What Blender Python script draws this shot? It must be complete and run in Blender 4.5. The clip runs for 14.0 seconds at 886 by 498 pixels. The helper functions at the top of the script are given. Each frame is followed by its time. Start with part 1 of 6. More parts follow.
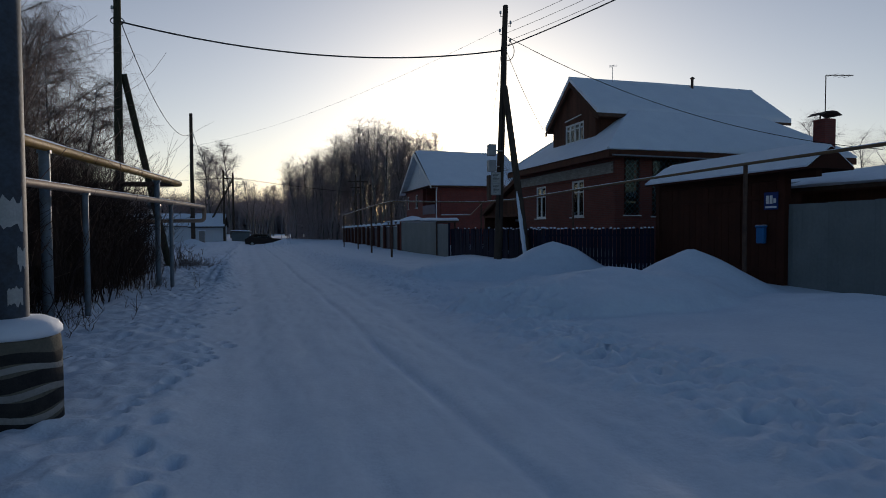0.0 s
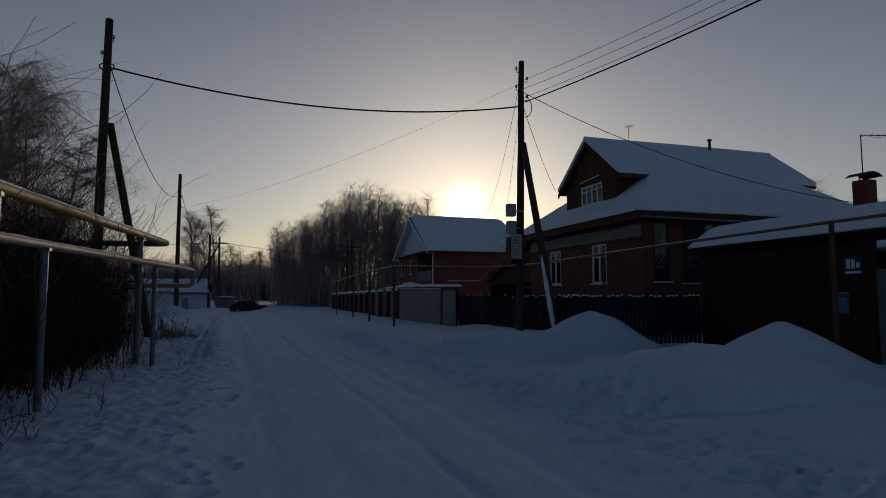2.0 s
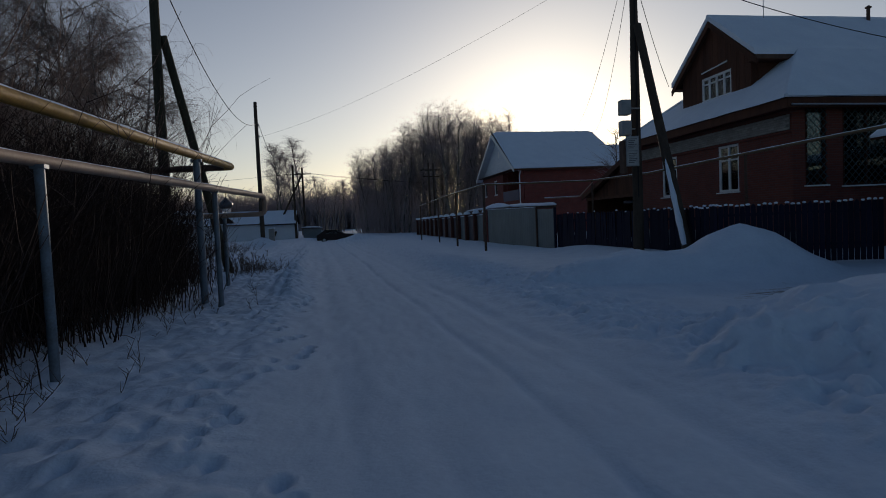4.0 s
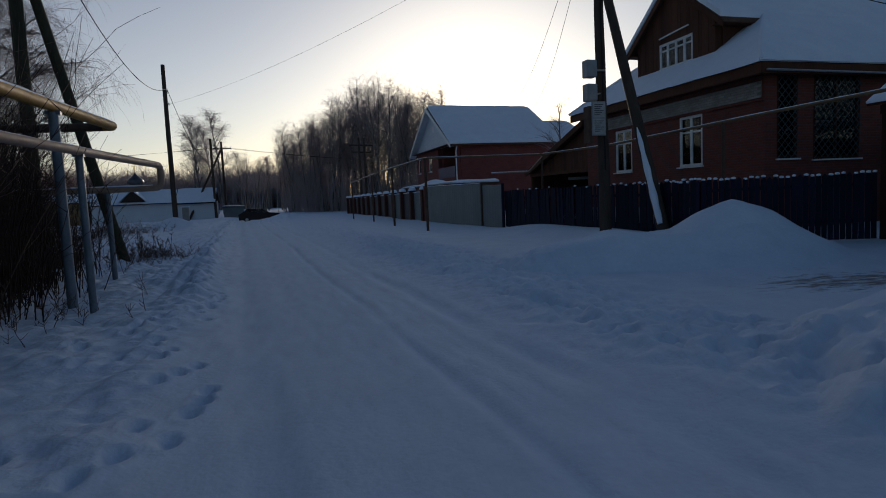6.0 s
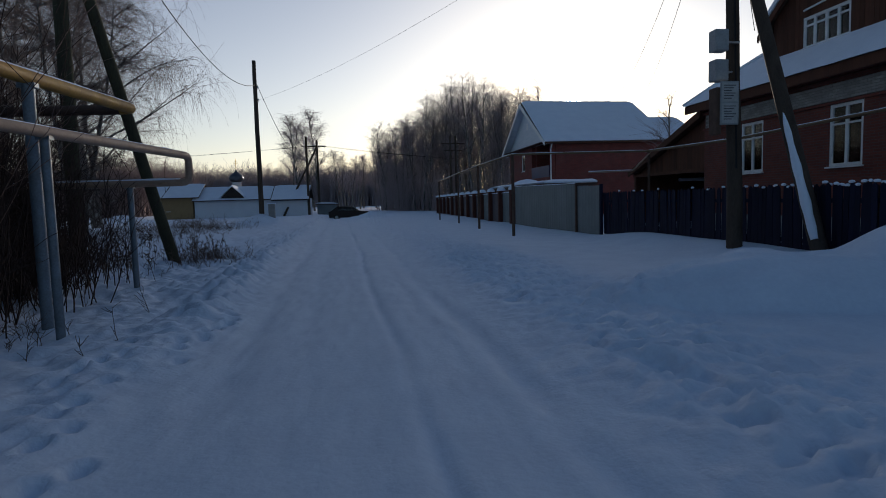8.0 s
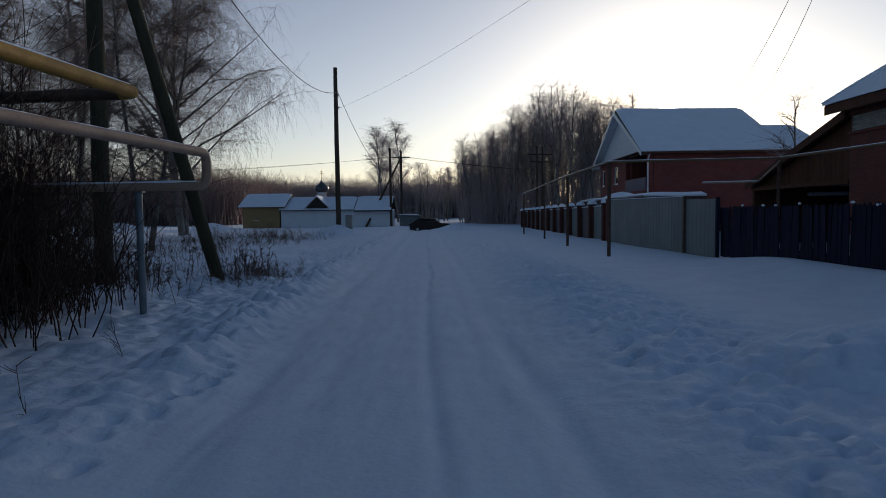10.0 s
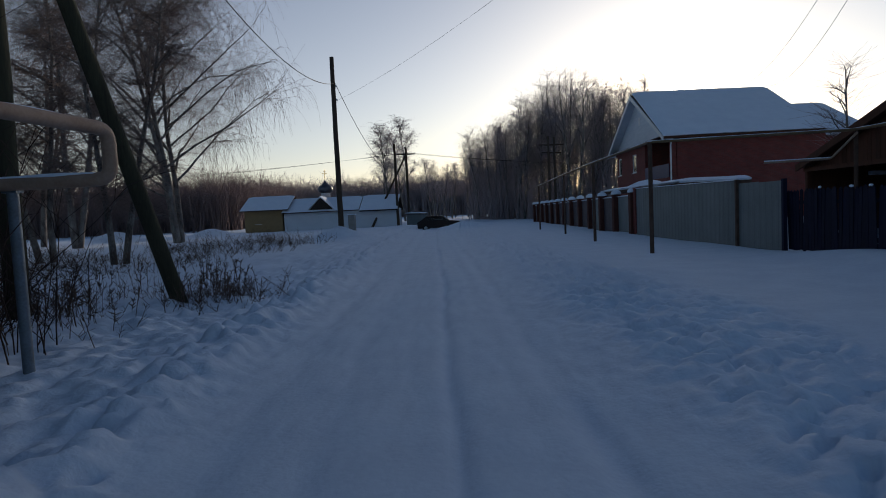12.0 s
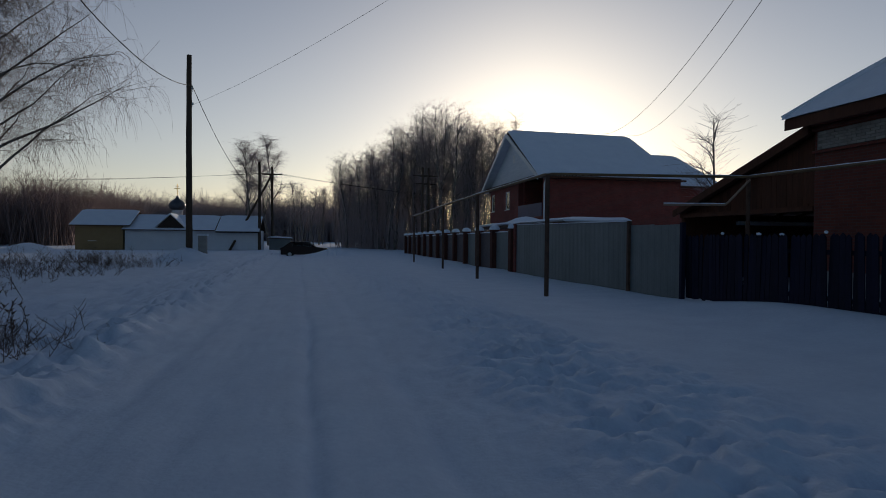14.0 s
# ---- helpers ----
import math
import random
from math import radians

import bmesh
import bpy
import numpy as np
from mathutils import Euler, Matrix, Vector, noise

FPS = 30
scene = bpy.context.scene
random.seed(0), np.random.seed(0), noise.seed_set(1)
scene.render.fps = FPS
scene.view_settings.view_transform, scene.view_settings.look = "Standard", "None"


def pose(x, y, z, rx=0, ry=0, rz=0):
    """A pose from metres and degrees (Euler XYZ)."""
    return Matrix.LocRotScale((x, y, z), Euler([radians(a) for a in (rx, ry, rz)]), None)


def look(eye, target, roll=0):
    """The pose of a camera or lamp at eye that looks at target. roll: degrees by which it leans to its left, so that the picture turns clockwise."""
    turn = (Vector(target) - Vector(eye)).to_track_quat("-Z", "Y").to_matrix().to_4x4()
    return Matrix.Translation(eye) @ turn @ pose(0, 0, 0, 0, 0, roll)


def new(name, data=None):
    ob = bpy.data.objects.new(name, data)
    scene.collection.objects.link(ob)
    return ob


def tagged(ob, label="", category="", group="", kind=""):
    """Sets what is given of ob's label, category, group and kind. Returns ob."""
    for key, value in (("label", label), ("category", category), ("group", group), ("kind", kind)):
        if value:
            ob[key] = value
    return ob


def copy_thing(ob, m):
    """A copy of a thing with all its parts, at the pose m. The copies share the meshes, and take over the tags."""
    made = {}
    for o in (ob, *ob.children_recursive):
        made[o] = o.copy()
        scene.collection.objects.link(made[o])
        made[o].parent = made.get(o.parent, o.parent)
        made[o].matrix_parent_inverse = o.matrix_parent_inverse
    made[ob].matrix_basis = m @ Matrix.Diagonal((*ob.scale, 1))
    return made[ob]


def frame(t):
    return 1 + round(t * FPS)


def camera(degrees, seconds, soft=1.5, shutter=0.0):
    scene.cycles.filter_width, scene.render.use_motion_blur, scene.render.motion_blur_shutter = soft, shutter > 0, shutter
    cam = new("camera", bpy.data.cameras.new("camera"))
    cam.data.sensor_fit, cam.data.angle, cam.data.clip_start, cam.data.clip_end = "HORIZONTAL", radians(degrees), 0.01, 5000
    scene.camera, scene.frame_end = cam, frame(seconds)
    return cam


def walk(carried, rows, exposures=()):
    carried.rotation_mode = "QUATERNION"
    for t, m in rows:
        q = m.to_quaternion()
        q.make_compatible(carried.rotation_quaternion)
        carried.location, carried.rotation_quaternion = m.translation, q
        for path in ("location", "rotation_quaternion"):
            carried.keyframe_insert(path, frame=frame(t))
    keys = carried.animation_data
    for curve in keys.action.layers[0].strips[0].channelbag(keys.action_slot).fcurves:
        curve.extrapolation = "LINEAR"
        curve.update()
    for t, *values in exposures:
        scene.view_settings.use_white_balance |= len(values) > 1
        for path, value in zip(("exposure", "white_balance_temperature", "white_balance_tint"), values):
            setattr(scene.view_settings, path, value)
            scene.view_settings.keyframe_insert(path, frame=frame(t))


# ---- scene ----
cam = camera(73.8, 14.0, soft=0.95)
PATH = [
    (0, (0.572, -6.843, 1.636), (1.123, -4.922, 1.565), -0.3),
    (0.5, (0.426, -6.143, 1.611), (1.115, -4.27, 1.483), -0.4),
    (1, (0.258, -5.576, 1.615), (0.77, -3.644, 1.531), -1.5),
    (1.5, (0.219, -4.951, 1.656), (0.876, -3.062, 1.709), -2.7),
    (2, (0.144, -4.32, 1.643), (0.743, -2.418, 1.798), -0.1),
    (2.5, (0.188, -3.717, 1.609), (0.685, -1.78, 1.597), -1.3),
    (3, (0.376, -2.961, 1.542), (0.746, -0.999, 1.437), -1.1),
    (5.5, (0.262, 0.356, 1.595), (0.631, 2.32, 1.51), -4.5),
    (6, (0.414, 1.007, 1.518), (0.97, 2.92, 1.337), -2.6),
    (6.5, (0.613, 1.646, 1.52), (1.326, 3.513, 1.445), -2.1),
    (7, (0.909, 2.214, 1.557), (1.371, 4.153, 1.389), -1.3),
    (7.5, (1.155, 2.853, 1.53), (1.479, 4.825, 1.458), -1.4),
    (8, (1.361, 3.393, 1.519), (1.61, 5.37, 1.35), -1.6),
    (10.5, (1.74, 6.547, 1.49), (1.688, 8.543, 1.375), -0.5),
    (11, (1.641, 7.207, 1.45), (1.636, 9.2, 1.277), -1.7),
    (11.5, (1.548, 7.932, 1.484), (1.293, 9.912, 1.356), -1.1),
    (12, (1.52, 8.636, 1.491), (1.458, 10.631, 1.362), -2.7),
    (12.5, (1.559, 9.239, 1.498), (1.334, 11.223, 1.371), -2.6),
    (13, (1.542, 9.927, 1.482), (1.495, 11.924, 1.392), -1.6),
    (13.5, (1.562, 10.593, 1.486), (1.797, 12.579, 1.455), 1.6),
    (14, (1.4, 11.152, 1.477), (1.788, 13.114, 1.44), 0.5),
]
walk(cam, [(t, look(e, g, r)) for t, e, g, r in PATH], exposures=[(0.0, 0.23, 5820, 11), (0.5, 0.03, 5820, 11), (1.0, -0.07, 5820, 11), (1.5, -0.22, 5820, 11), (2.0, -0.76, 6100, 11), (2.5, -0.72, 6100, 11), (3.0, -0.33, 5860, 11), (5.5, -0.02, 5820, 11), (6.0, 0.08, 5820, 11), (6.5, 0.18, 5820, 11), (7.0, 0.38, 5780, 11), (8.0, 0.39, 5780, 11), (10.5, 0.3, 5780, 11), (12.5, 0.3, 5780, 11), (13.5, 0.1, 5780, 11), (14.0, -0.06, 5950, 11)])

# ---- world, sun, exposure ----
SUN_AZ, SUN_EL = radians(19.75), radians(8.8)
SUN_DIR = Vector((math.sin(SUN_AZ) * math.cos(SUN_EL), math.cos(SUN_AZ) * math.cos(SUN_EL), math.sin(SUN_EL)))
world = bpy.data.worlds.new("winter_sky")
scene.world = world
world.use_nodes = True
wn, wl = world.node_tree.nodes, world.node_tree.links
wn.clear()
w_out = wn.new("ShaderNodeOutputWorld")
w_bg = wn.new("ShaderNodeBackground")
w_sky = wn.new("ShaderNodeTexSky")
w_sky.sky_type = "NISHITA"
w_sky.sun_disc = False
w_sky.sun_elevation = SUN_EL
w_sky.sun_rotation = SUN_AZ
w_sky.altitude = 100
w_sky.air_density = 1.0
w_sky.dust_density = 0.9
w_sky.ozone_density = 2.2
w_bg.inputs["Strength"].default_value = 0.09
# bright aureole of thin frost haze round the low sun
w_tc = wn.new("ShaderNodeTexCoord")
w_dot = wn.new("ShaderNodeVectorMath")
w_dot.operation = "DOT_PRODUCT"
w_dot.inputs[1].default_value = SUN_DIR
w_max = wn.new("ShaderNodeMath")
w_max.operation = "MAXIMUM"
w_max.inputs[1].default_value = 0.0
wl.new(w_tc.outputs["Generated"], w_dot.inputs[0])
wl.new(w_dot.outputs["Value"], w_max.inputs[0])
w_dim = wn.new("ShaderNodeVectorMath")
w_dim.operation = "SCALE"
w_dim.inputs["Scale"].default_value = 0.72
wl.new(w_sky.outputs["Color"], w_dim.inputs[0])
w_prev = w_dim.outputs[0]
for w_pow, w_col in ((4.0, (0.35, 0.30, 0.26)), (60.0, (0.4, 0.36, 0.30)), (500.0, (1.2, 1.05, 0.85)), (3500.0, (24.0, 21.0, 15.0)), (26000.0, (420.0, 380.0, 300.0))):
    p_ = wn.new("ShaderNodeMath")
    p_.operation = "POWER"
    p_.inputs[1].default_value = w_pow
    wl.new(w_max.outputs[0], p_.inputs[0])
    s_ = wn.new("ShaderNodeVectorMath")
    s_.operation = "SCALE"
    s_.inputs[0].default_value = w_col
    wl.new(p_.outputs[0], s_.inputs["Scale"])
    a_ = wn.new("ShaderNodeVectorMath")
    a_.operation = "ADD"
    wl.new(w_prev, a_.inputs[0])
    wl.new(s_.outputs[0], a_.inputs[1])
    w_prev = a_.outputs[0]
# pale mauve frost haze low round the whole horizon
w_sep = wn.new("ShaderNodeSeparateXYZ")
w_abs = wn.new("ShaderNodeMath")
w_abs.operation = "ABSOLUTE"
w_inv = wn.new("ShaderNodeMath")
w_inv.operation = "SUBTRACT"
w_inv.inputs[0].default_value = 1.0
w_hp = wn.new("ShaderNodeMath")
w_hp.operation = "POWER"
w_hp.inputs[1].default_value = 2.5
w_hs = wn.new("ShaderNodeVectorMath")
w_hs.operation = "SCALE"
w_hs.inputs[0].default_value = (4.25, 3.3, 2.4)
w_ha = wn.new("ShaderNodeVectorMath")
w_ha.operation = "ADD"
wl.new(w_tc.outputs["Generated"], w_sep.inputs[0])
wl.new(w_sep.outputs["Z"], w_abs.inputs[0])
wl.new(w_abs.outputs[0], w_inv.inputs[1])
wl.new(w_inv.outputs[0], w_hp.inputs[0])
# the haze glows towards the sun and is dim away from it
w_fwd = wn.new("ShaderNodeMapRange")
w_fwd.inputs["From Min"].default_value, w_fwd.inputs["From Max"].default_value = -0.6, 0.95
w_fwd.inputs["To Min"].default_value, w_fwd.inputs["To Max"].default_value = 0.12, 1.0
w_hf = wn.new("ShaderNodeMath")
w_hf.operation = "MULTIPLY"
wl.new(w_dot.outputs["Value"], w_fwd.inputs["Value"])
wl.new(w_hp.outputs[0], w_hf.inputs[0])
wl.new(w_fwd.outputs[0], w_hf.inputs[1])
wl.new(w_hf.outputs[0], w_hs.inputs["Scale"])
wl.new(w_prev, w_ha.inputs[0])
wl.new(w_hs.outputs[0], w_ha.inputs[1])
wl.new(w_ha.outputs[0], w_bg.inputs["Color"])
wl.new(w_bg.outputs[0], w_out.inputs["Surface"])
sun_data = bpy.data.lights.new("sun", "SUN")
sun_data.energy, sun_data.angle, sun_data.color = 2.0, radians(0.5), (1.0, 0.80, 0.58)
sun_lamp = new("sun", sun_data)
sun_lamp.matrix_world = look(tuple(SUN_DIR * 100), (0, 0, 0))

# ---- materials ----
def material(name, base, rough=0.7, metal=0.0, second=None, scale=3.0, mix=0.5, bump=0.0, bump_scale=20.0, spec=0.18, stretch=(1, 1, 1), piece=0.0):
    m = bpy.data.materials.new(name)
    m.use_nodes = True
    n, l = m.node_tree.nodes, m.node_tree.links
    b = n["Principled BSDF"]
    b.inputs["Roughness"].default_value = rough
    b.inputs["Metallic"].default_value = metal
    b.inputs["Specular IOR Level"].default_value = spec
    geo = n.new("ShaderNodeNewGeometry")
    mp = n.new("ShaderNodeMapping")
    mp.inputs["Scale"].default_value = stretch
    l.new(geo.outputs["Position"], mp.inputs["Vector"])
    big = n.new("ShaderNodeTexNoise")
    big.inputs["Scale"].default_value = scale
    big.inputs["Detail"].default_value = 6
    l.new(mp.outputs[0], big.inputs["Vector"])
    fine = n.new("ShaderNodeTexNoise")
    fine.inputs["Scale"].default_value = scale * 9
    fine.inputs["Detail"].default_value = 4
    l.new(mp.outputs[0], fine.inputs["Vector"])
    avg = n.new("ShaderNodeMix")
    avg.inputs["Factor"].default_value = 0.4
    l.new(big.outputs["Fac"], avg.inputs[2])
    l.new(fine.outputs["Fac"], avg.inputs[3])
    ramp = n.new("ShaderNodeMapRange")
    ramp.inputs["From Min"].default_value, ramp.inputs["From Max"].default_value = 0.35, 0.65
    ramp.inputs["To Max"].default_value = mix * 2
    l.new(avg.outputs[0], ramp.inputs["Value"])
    col = n.new("ShaderNodeMix")
    col.data_type = "RGBA"
    col.inputs[6].default_value = (*base, 1)
    second = second or tuple(c * 0.7 for c in base)
    col.inputs[7].default_value = (*second, 1)
    l.new(ramp.outputs[0], col.inputs[0])
    out = col.outputs[2]
    if piece:
        info = n.new("ShaderNodeObjectInfo")
        mr = n.new("ShaderNodeMapRange")
        mr.inputs["To Min"].default_value, mr.inputs["To Max"].default_value = 1 - piece, 1 + piece
        l.new(info.outputs["Random"], mr.inputs["Value"])
        sc = n.new("ShaderNodeVectorMath")
        sc.operation = "SCALE"
        l.new(out, sc.inputs[0])
        l.new(mr.outputs[0], sc.inputs["Scale"])
        out = sc.outputs[0]
    l.new(out, b.inputs["Base Color"])
    if bump:
        tex = n.new("ShaderNodeTexNoise")
        tex.inputs["Scale"].default_value = bump_scale
        tex.inputs["Detail"].default_value = 6
        l.new(mp.outputs[0], tex.inputs["Vector"])
        bp = n.new("ShaderNodeBump")
        bp.inputs["Strength"].default_value = bump
        bp.inputs["Distance"].default_value = 0.02
        l.new(tex.outputs["Fac"], bp.inputs["Height"])
        l.new(bp.outputs[0], b.inputs["Normal"])
    return m


def brick_material(name, c1, c2, mortar, axis):
    """Brick courses with recessed joints on a wall; axis is the wall's horizontal direction."""
    m = bpy.data.materials.new(name)
    m.use_nodes = True
    n, l = m.node_tree.nodes, m.node_tree.links
    b = n["Principled BSDF"]
    b.inputs["Roughness"].default_value = 0.85
    geo = n.new("ShaderNodeNewGeometry")
    sep = n.new("ShaderNodeSeparateXYZ")
    com = n.new("ShaderNodeCombineXYZ")
    l.new(geo.outputs["Position"], sep.inputs[0])
    add = n.new("ShaderNodeMath")
    l.new(sep.outputs["X"], add.inputs[0])
    l.new(sep.outputs["Y"], add.inputs[1])
    l.new(add.outputs[0], com.inputs["X"])
    l.new(sep.outputs["Z"], com.inputs["Y"])
    bt = n.new("ShaderNodeTexBrick")
    bt.inputs["Scale"].default_value = 1.0
    bt.inputs["Brick Width"].default_value = 0.26
    bt.inputs["Row Height"].default_value = 0.078
    bt.inputs["Mortar Size"].default_value = 0.007
    bt.inputs["Color1"].default_value = (*c1, 1)
    bt.inputs["Color2"].default_value = (*c2, 1)
    bt.inputs["Mortar"].default_value = (*mortar, 1)
    l.new(com.outputs[0], bt.inputs["Vector"])
    nz = n.new("ShaderNodeTexNoise")
    nz.inputs["Scale"].default_value = 1.3
    nz.inputs["Detail"].default_value = 6
    l.new(geo.outputs["Position"], nz.inputs["Vector"])
    mr = n.new("ShaderNodeMapRange")
    mr.inputs["To Min"].default_value, mr.inputs["To Max"].default_value = 0.65, 1.3
    l.new(nz.outputs["Fac"], mr.inputs["Value"])
    sc = n.new("ShaderNodeVectorMath")
    sc.operation = "SCALE"
    l.new(bt.outputs["Color"], sc.inputs[0])
    l.new(mr.outputs[0], sc.inputs["Scale"])
    l.new(sc.outputs[0], b.inputs["Base Color"])
    bp = n.new("ShaderNodeBump")
    bp.invert = True
    bp.inputs["Strength"].default_value = 0.6
    bp.inputs["Distance"].default_value = 0.01
    l.new(bt.outputs["Fac"], bp.inputs["Height"])
    l.new(bp.outputs[0], b.inputs["Normal"])
    return m


def snow_ground_material():
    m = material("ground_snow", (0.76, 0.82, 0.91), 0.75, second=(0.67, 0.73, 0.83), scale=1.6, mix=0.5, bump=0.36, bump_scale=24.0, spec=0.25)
    n, l = m.node_tree.nodes, m.node_tree.links
    b = n["Principled BSDF"]
    src = b.inputs["Base Color"].links[0].from_socket
    # sand and gravel trodden into the snow of the drive
    geo = n.new("ShaderNodeNewGeometry")
    sub = n.new("ShaderNodeVectorMath")
    sub.operation = "SUBTRACT"
    sub.inputs[1].default_value = (8.6, 7.75, 0)
    l.new(geo.outputs["Position"], sub.inputs[0])
    scl = n.new("ShaderNodeVectorMath")
    scl.operation = "MULTIPLY"
    scl.inputs[1].default_value = (0.34, 0.60, 0)
    l.new(sub.outputs[0], scl.inputs[0])
    ln = n.new("ShaderNodeVectorMath")
    ln.operation = "LENGTH"
    l.new(scl.outputs[0], ln.inputs[0])
    nz = n.new("ShaderNodeTexNoise")
    nz.inputs["Scale"].default_value = 1.9
    nz.inputs["Detail"].default_value = 9
    nz.inputs["Roughness"].default_value = 0.7
    mp = n.new("ShaderNodeMapping")
    mp.inputs["Scale"].default_value = (1.1, 3.0, 1)
    l.new(geo.outputs["Position"], mp.inputs["Vector"])
    l.new(mp.outputs[0], nz.inputs["Vector"])
    fall = n.new("ShaderNodeMapRange")
    fall.inputs["From Min"].default_value, fall.inputs["From Max"].default_value = 0.2, 1.1
    fall.inputs["To Min"].default_value, fall.inputs["To Max"].default_value = 0.20, -0.2
    l.new(ln.outputs["Value"], fall.inputs["Value"])
    ad = n.new("ShaderNodeMath")
    l.new(nz.outputs["Fac"], ad.inputs[0])
    l.new(fall.outputs[0], ad.inputs[1])
    th = n.new("ShaderNodeMapRange")
    th.inputs["From Min"].default_value, th.inputs["From Max"].default_value = 0.60, 0.76
    th.inputs["To Max"].default_value = 0.9
    l.new(ad.outputs[0], th.inputs["Value"])
    mx = n.new("ShaderNodeMix")
    mx.data_type = "RGBA"
    mx.inputs[7].default_value = (0.20, 0.16, 0.13, 1)
    l.new(th.outputs[0], mx.inputs[0])
    l.new(src, mx.inputs[6])
    l.new(mx.outputs[2], b.inputs["Base Color"])
    return m


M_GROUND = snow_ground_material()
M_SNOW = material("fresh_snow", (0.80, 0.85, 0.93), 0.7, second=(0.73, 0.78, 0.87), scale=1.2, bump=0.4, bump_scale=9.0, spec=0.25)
M_BRICK = brick_material("red_brick", (0.17, 0.040, 0.025), (0.125, 0.030, 0.020), (0.10, 0.062, 0.054), "y")
M_BRICK2 = brick_material("dark_red_brick", (0.21, 0.045, 0.034), (0.15, 0.034, 0.027), (0.12, 0.07, 0.06), "y")
M_SILICATE = material("silicate_brick", (0.38, 0.36, 0.33), 0.85, scale=3, bump=0.3, bump_scale=40, piece=0.14)
M_MORTAR = material("grey_mortar", (0.26, 0.25, 0.23), 0.95, scale=4)
M_PLANK = material("brown_planks", (0.105, 0.042, 0.024), 0.75, second=(0.065, 0.027, 0.017), scale=2.5, stretch=(1, 1, 0.15), bump=0.3, bump_scale=30, piece=0.2)
M_GATE = material("dark_brown_paint", (0.055, 0.018, 0.010), 0.8, second=(0.038, 0.013, 0.008), scale=2.0, bump=0.2, bump_scale=18, piece=0.12)
M_BLUE = material("blue_fence_paint", (0.013, 0.014, 0.036), 0.8, second=(0.009, 0.010, 0.022), scale=3.5, stretch=(1, 1, 0.3), bump=0.25, bump_scale=25, piece=0.2)
M_BLUESHEET = material("blue_sheet_steel", (0.03, 0.04, 0.12), 0.45, second=(0.025, 0.03, 0.09), scale=1.5, spec=0.5)
M_GREYSHEET = material("grey_sheet_steel", (0.19, 0.215, 0.22), 0.55, metal=0.1, second=(0.15, 0.175, 0.18), scale=1.4, bump=0.06, bump_scale=8, piece=0.08)
M_DKSHEET = material("dark_sheet_steel", (0.10, 0.09, 0.10), 0.55, second=(0.07, 0.06, 0.07), scale=1.4)
M_POLE = material("weathered_pole_wood", (0.085, 0.065, 0.050), 0.9, second=(0.05, 0.038, 0.03), scale=5, stretch=(1, 1, 0.12), bump=0.5, bump_scale=26)
M_MOSSPOLE = material("greenish_pole_wood", (0.065, 0.064, 0.040), 0.9, second=(0.038, 0.035, 0.025), scale=5, stretch=(1, 1, 0.12), bump=0.5, bump_scale=26)
M_CONCRETE = material("old_concrete", (0.33, 0.32, 0.30), 0.92, second=(0.24, 0.23, 0.22), scale=3.5, bump=0.5, bump_scale=24)
M_OLIVE = material("mossy_concrete", (0.15, 0.14, 0.11), 0.92, second=(0.10, 0.095, 0.08), scale=6, bump=0.5, bump_scale=24)
M_TEAL = material("teal_rod_paint", (0.06, 0.10, 0.11), 0.6, scale=5)
M_BLACKPAINT = material("black_band_paint", (0.018, 0.018, 0.020), 0.8, second=(0.055, 0.052, 0.048), scale=9, mix=0.3, bump=0.3)
M_YELLOW = material("yellow_pipe_paint", (0.42, 0.245, 0.05), 0.6, second=(0.27, 0.15, 0.045), scale=4, bump=0.1, bump_scale=30)
M_TAN = material("tan_pipe_paint", (0.20, 0.135, 0.07), 0.65, second=(0.13, 0.085, 0.05), scale=4, bump=0.1, bump_scale=30)
M_FADED = material("faded_pipe_paint", (0.40, 0.29, 0.22), 0.6, second=(0.30, 0.20, 0.14), scale=4, bump=0.1, bump_scale=30)
M_POSTGREY = material("grey_painted_steel", (0.20, 0.25, 0.30), 0.5, metal=0.3, second=(0.13, 0.15, 0.17), scale=5, bump=0.1)
M_MAST = material("weathered_mast_paint", (0.075, 0.095, 0.125), 0.65, metal=0.1, second=(0.045, 0.045, 0.05), scale=4, mix=0.45, bump=0.15)
M_RUST = material("rusty_steel", (0.12, 0.075, 0.055), 0.8, second=(0.07, 0.045, 0.035), scale=6, bump=0.2)
M_GALV = material("galvanised_steel", (0.42, 0.44, 0.46), 0.4, metal=0.8, scale=5)
M_WHITE = material("white_paint", (0.80, 0.80, 0.80), 0.5, second=(0.66, 0.66, 0.65), scale=3)
M_PEDIMENT = material("white_siding", (0.66, 0.70, 0.75), 0.6, second=(0.55, 0.60, 0.66), scale=1.0, stretch=(1, 1, 6))
M_CURTAIN = material("pale_curtain", (0.75, 0.72, 0.66), 0.9, second=(0.55, 0.53, 0.5), scale=3, stretch=(1, 9, 0.3))
M_DARK = material("near_black_brown", (0.05, 0.04, 0.035), 0.9)
M_CABLE = material("black_cable", (0.02, 0.02, 0.022), 0.6)
M_CERAMIC = material("white_insulator", (0.62, 0.62, 0.60), 0.3)
M_BOX = material("grey_plastic_box", (0.36, 0.37, 0.38), 0.5)
M_PAPER = material("sun_bleached_paper", (0.48, 0.48, 0.47), 0.9, scale=6)
M_INK = material("grey_ink", (0.10, 0.10, 0.11), 0.9)
M_SIGNBLUE = material("blue_enamel", (0.02, 0.045, 0.20), 0.35)
M_MAILBLUE = material("bright_blue_paint", (0.03, 0.16, 0.40), 0.4)
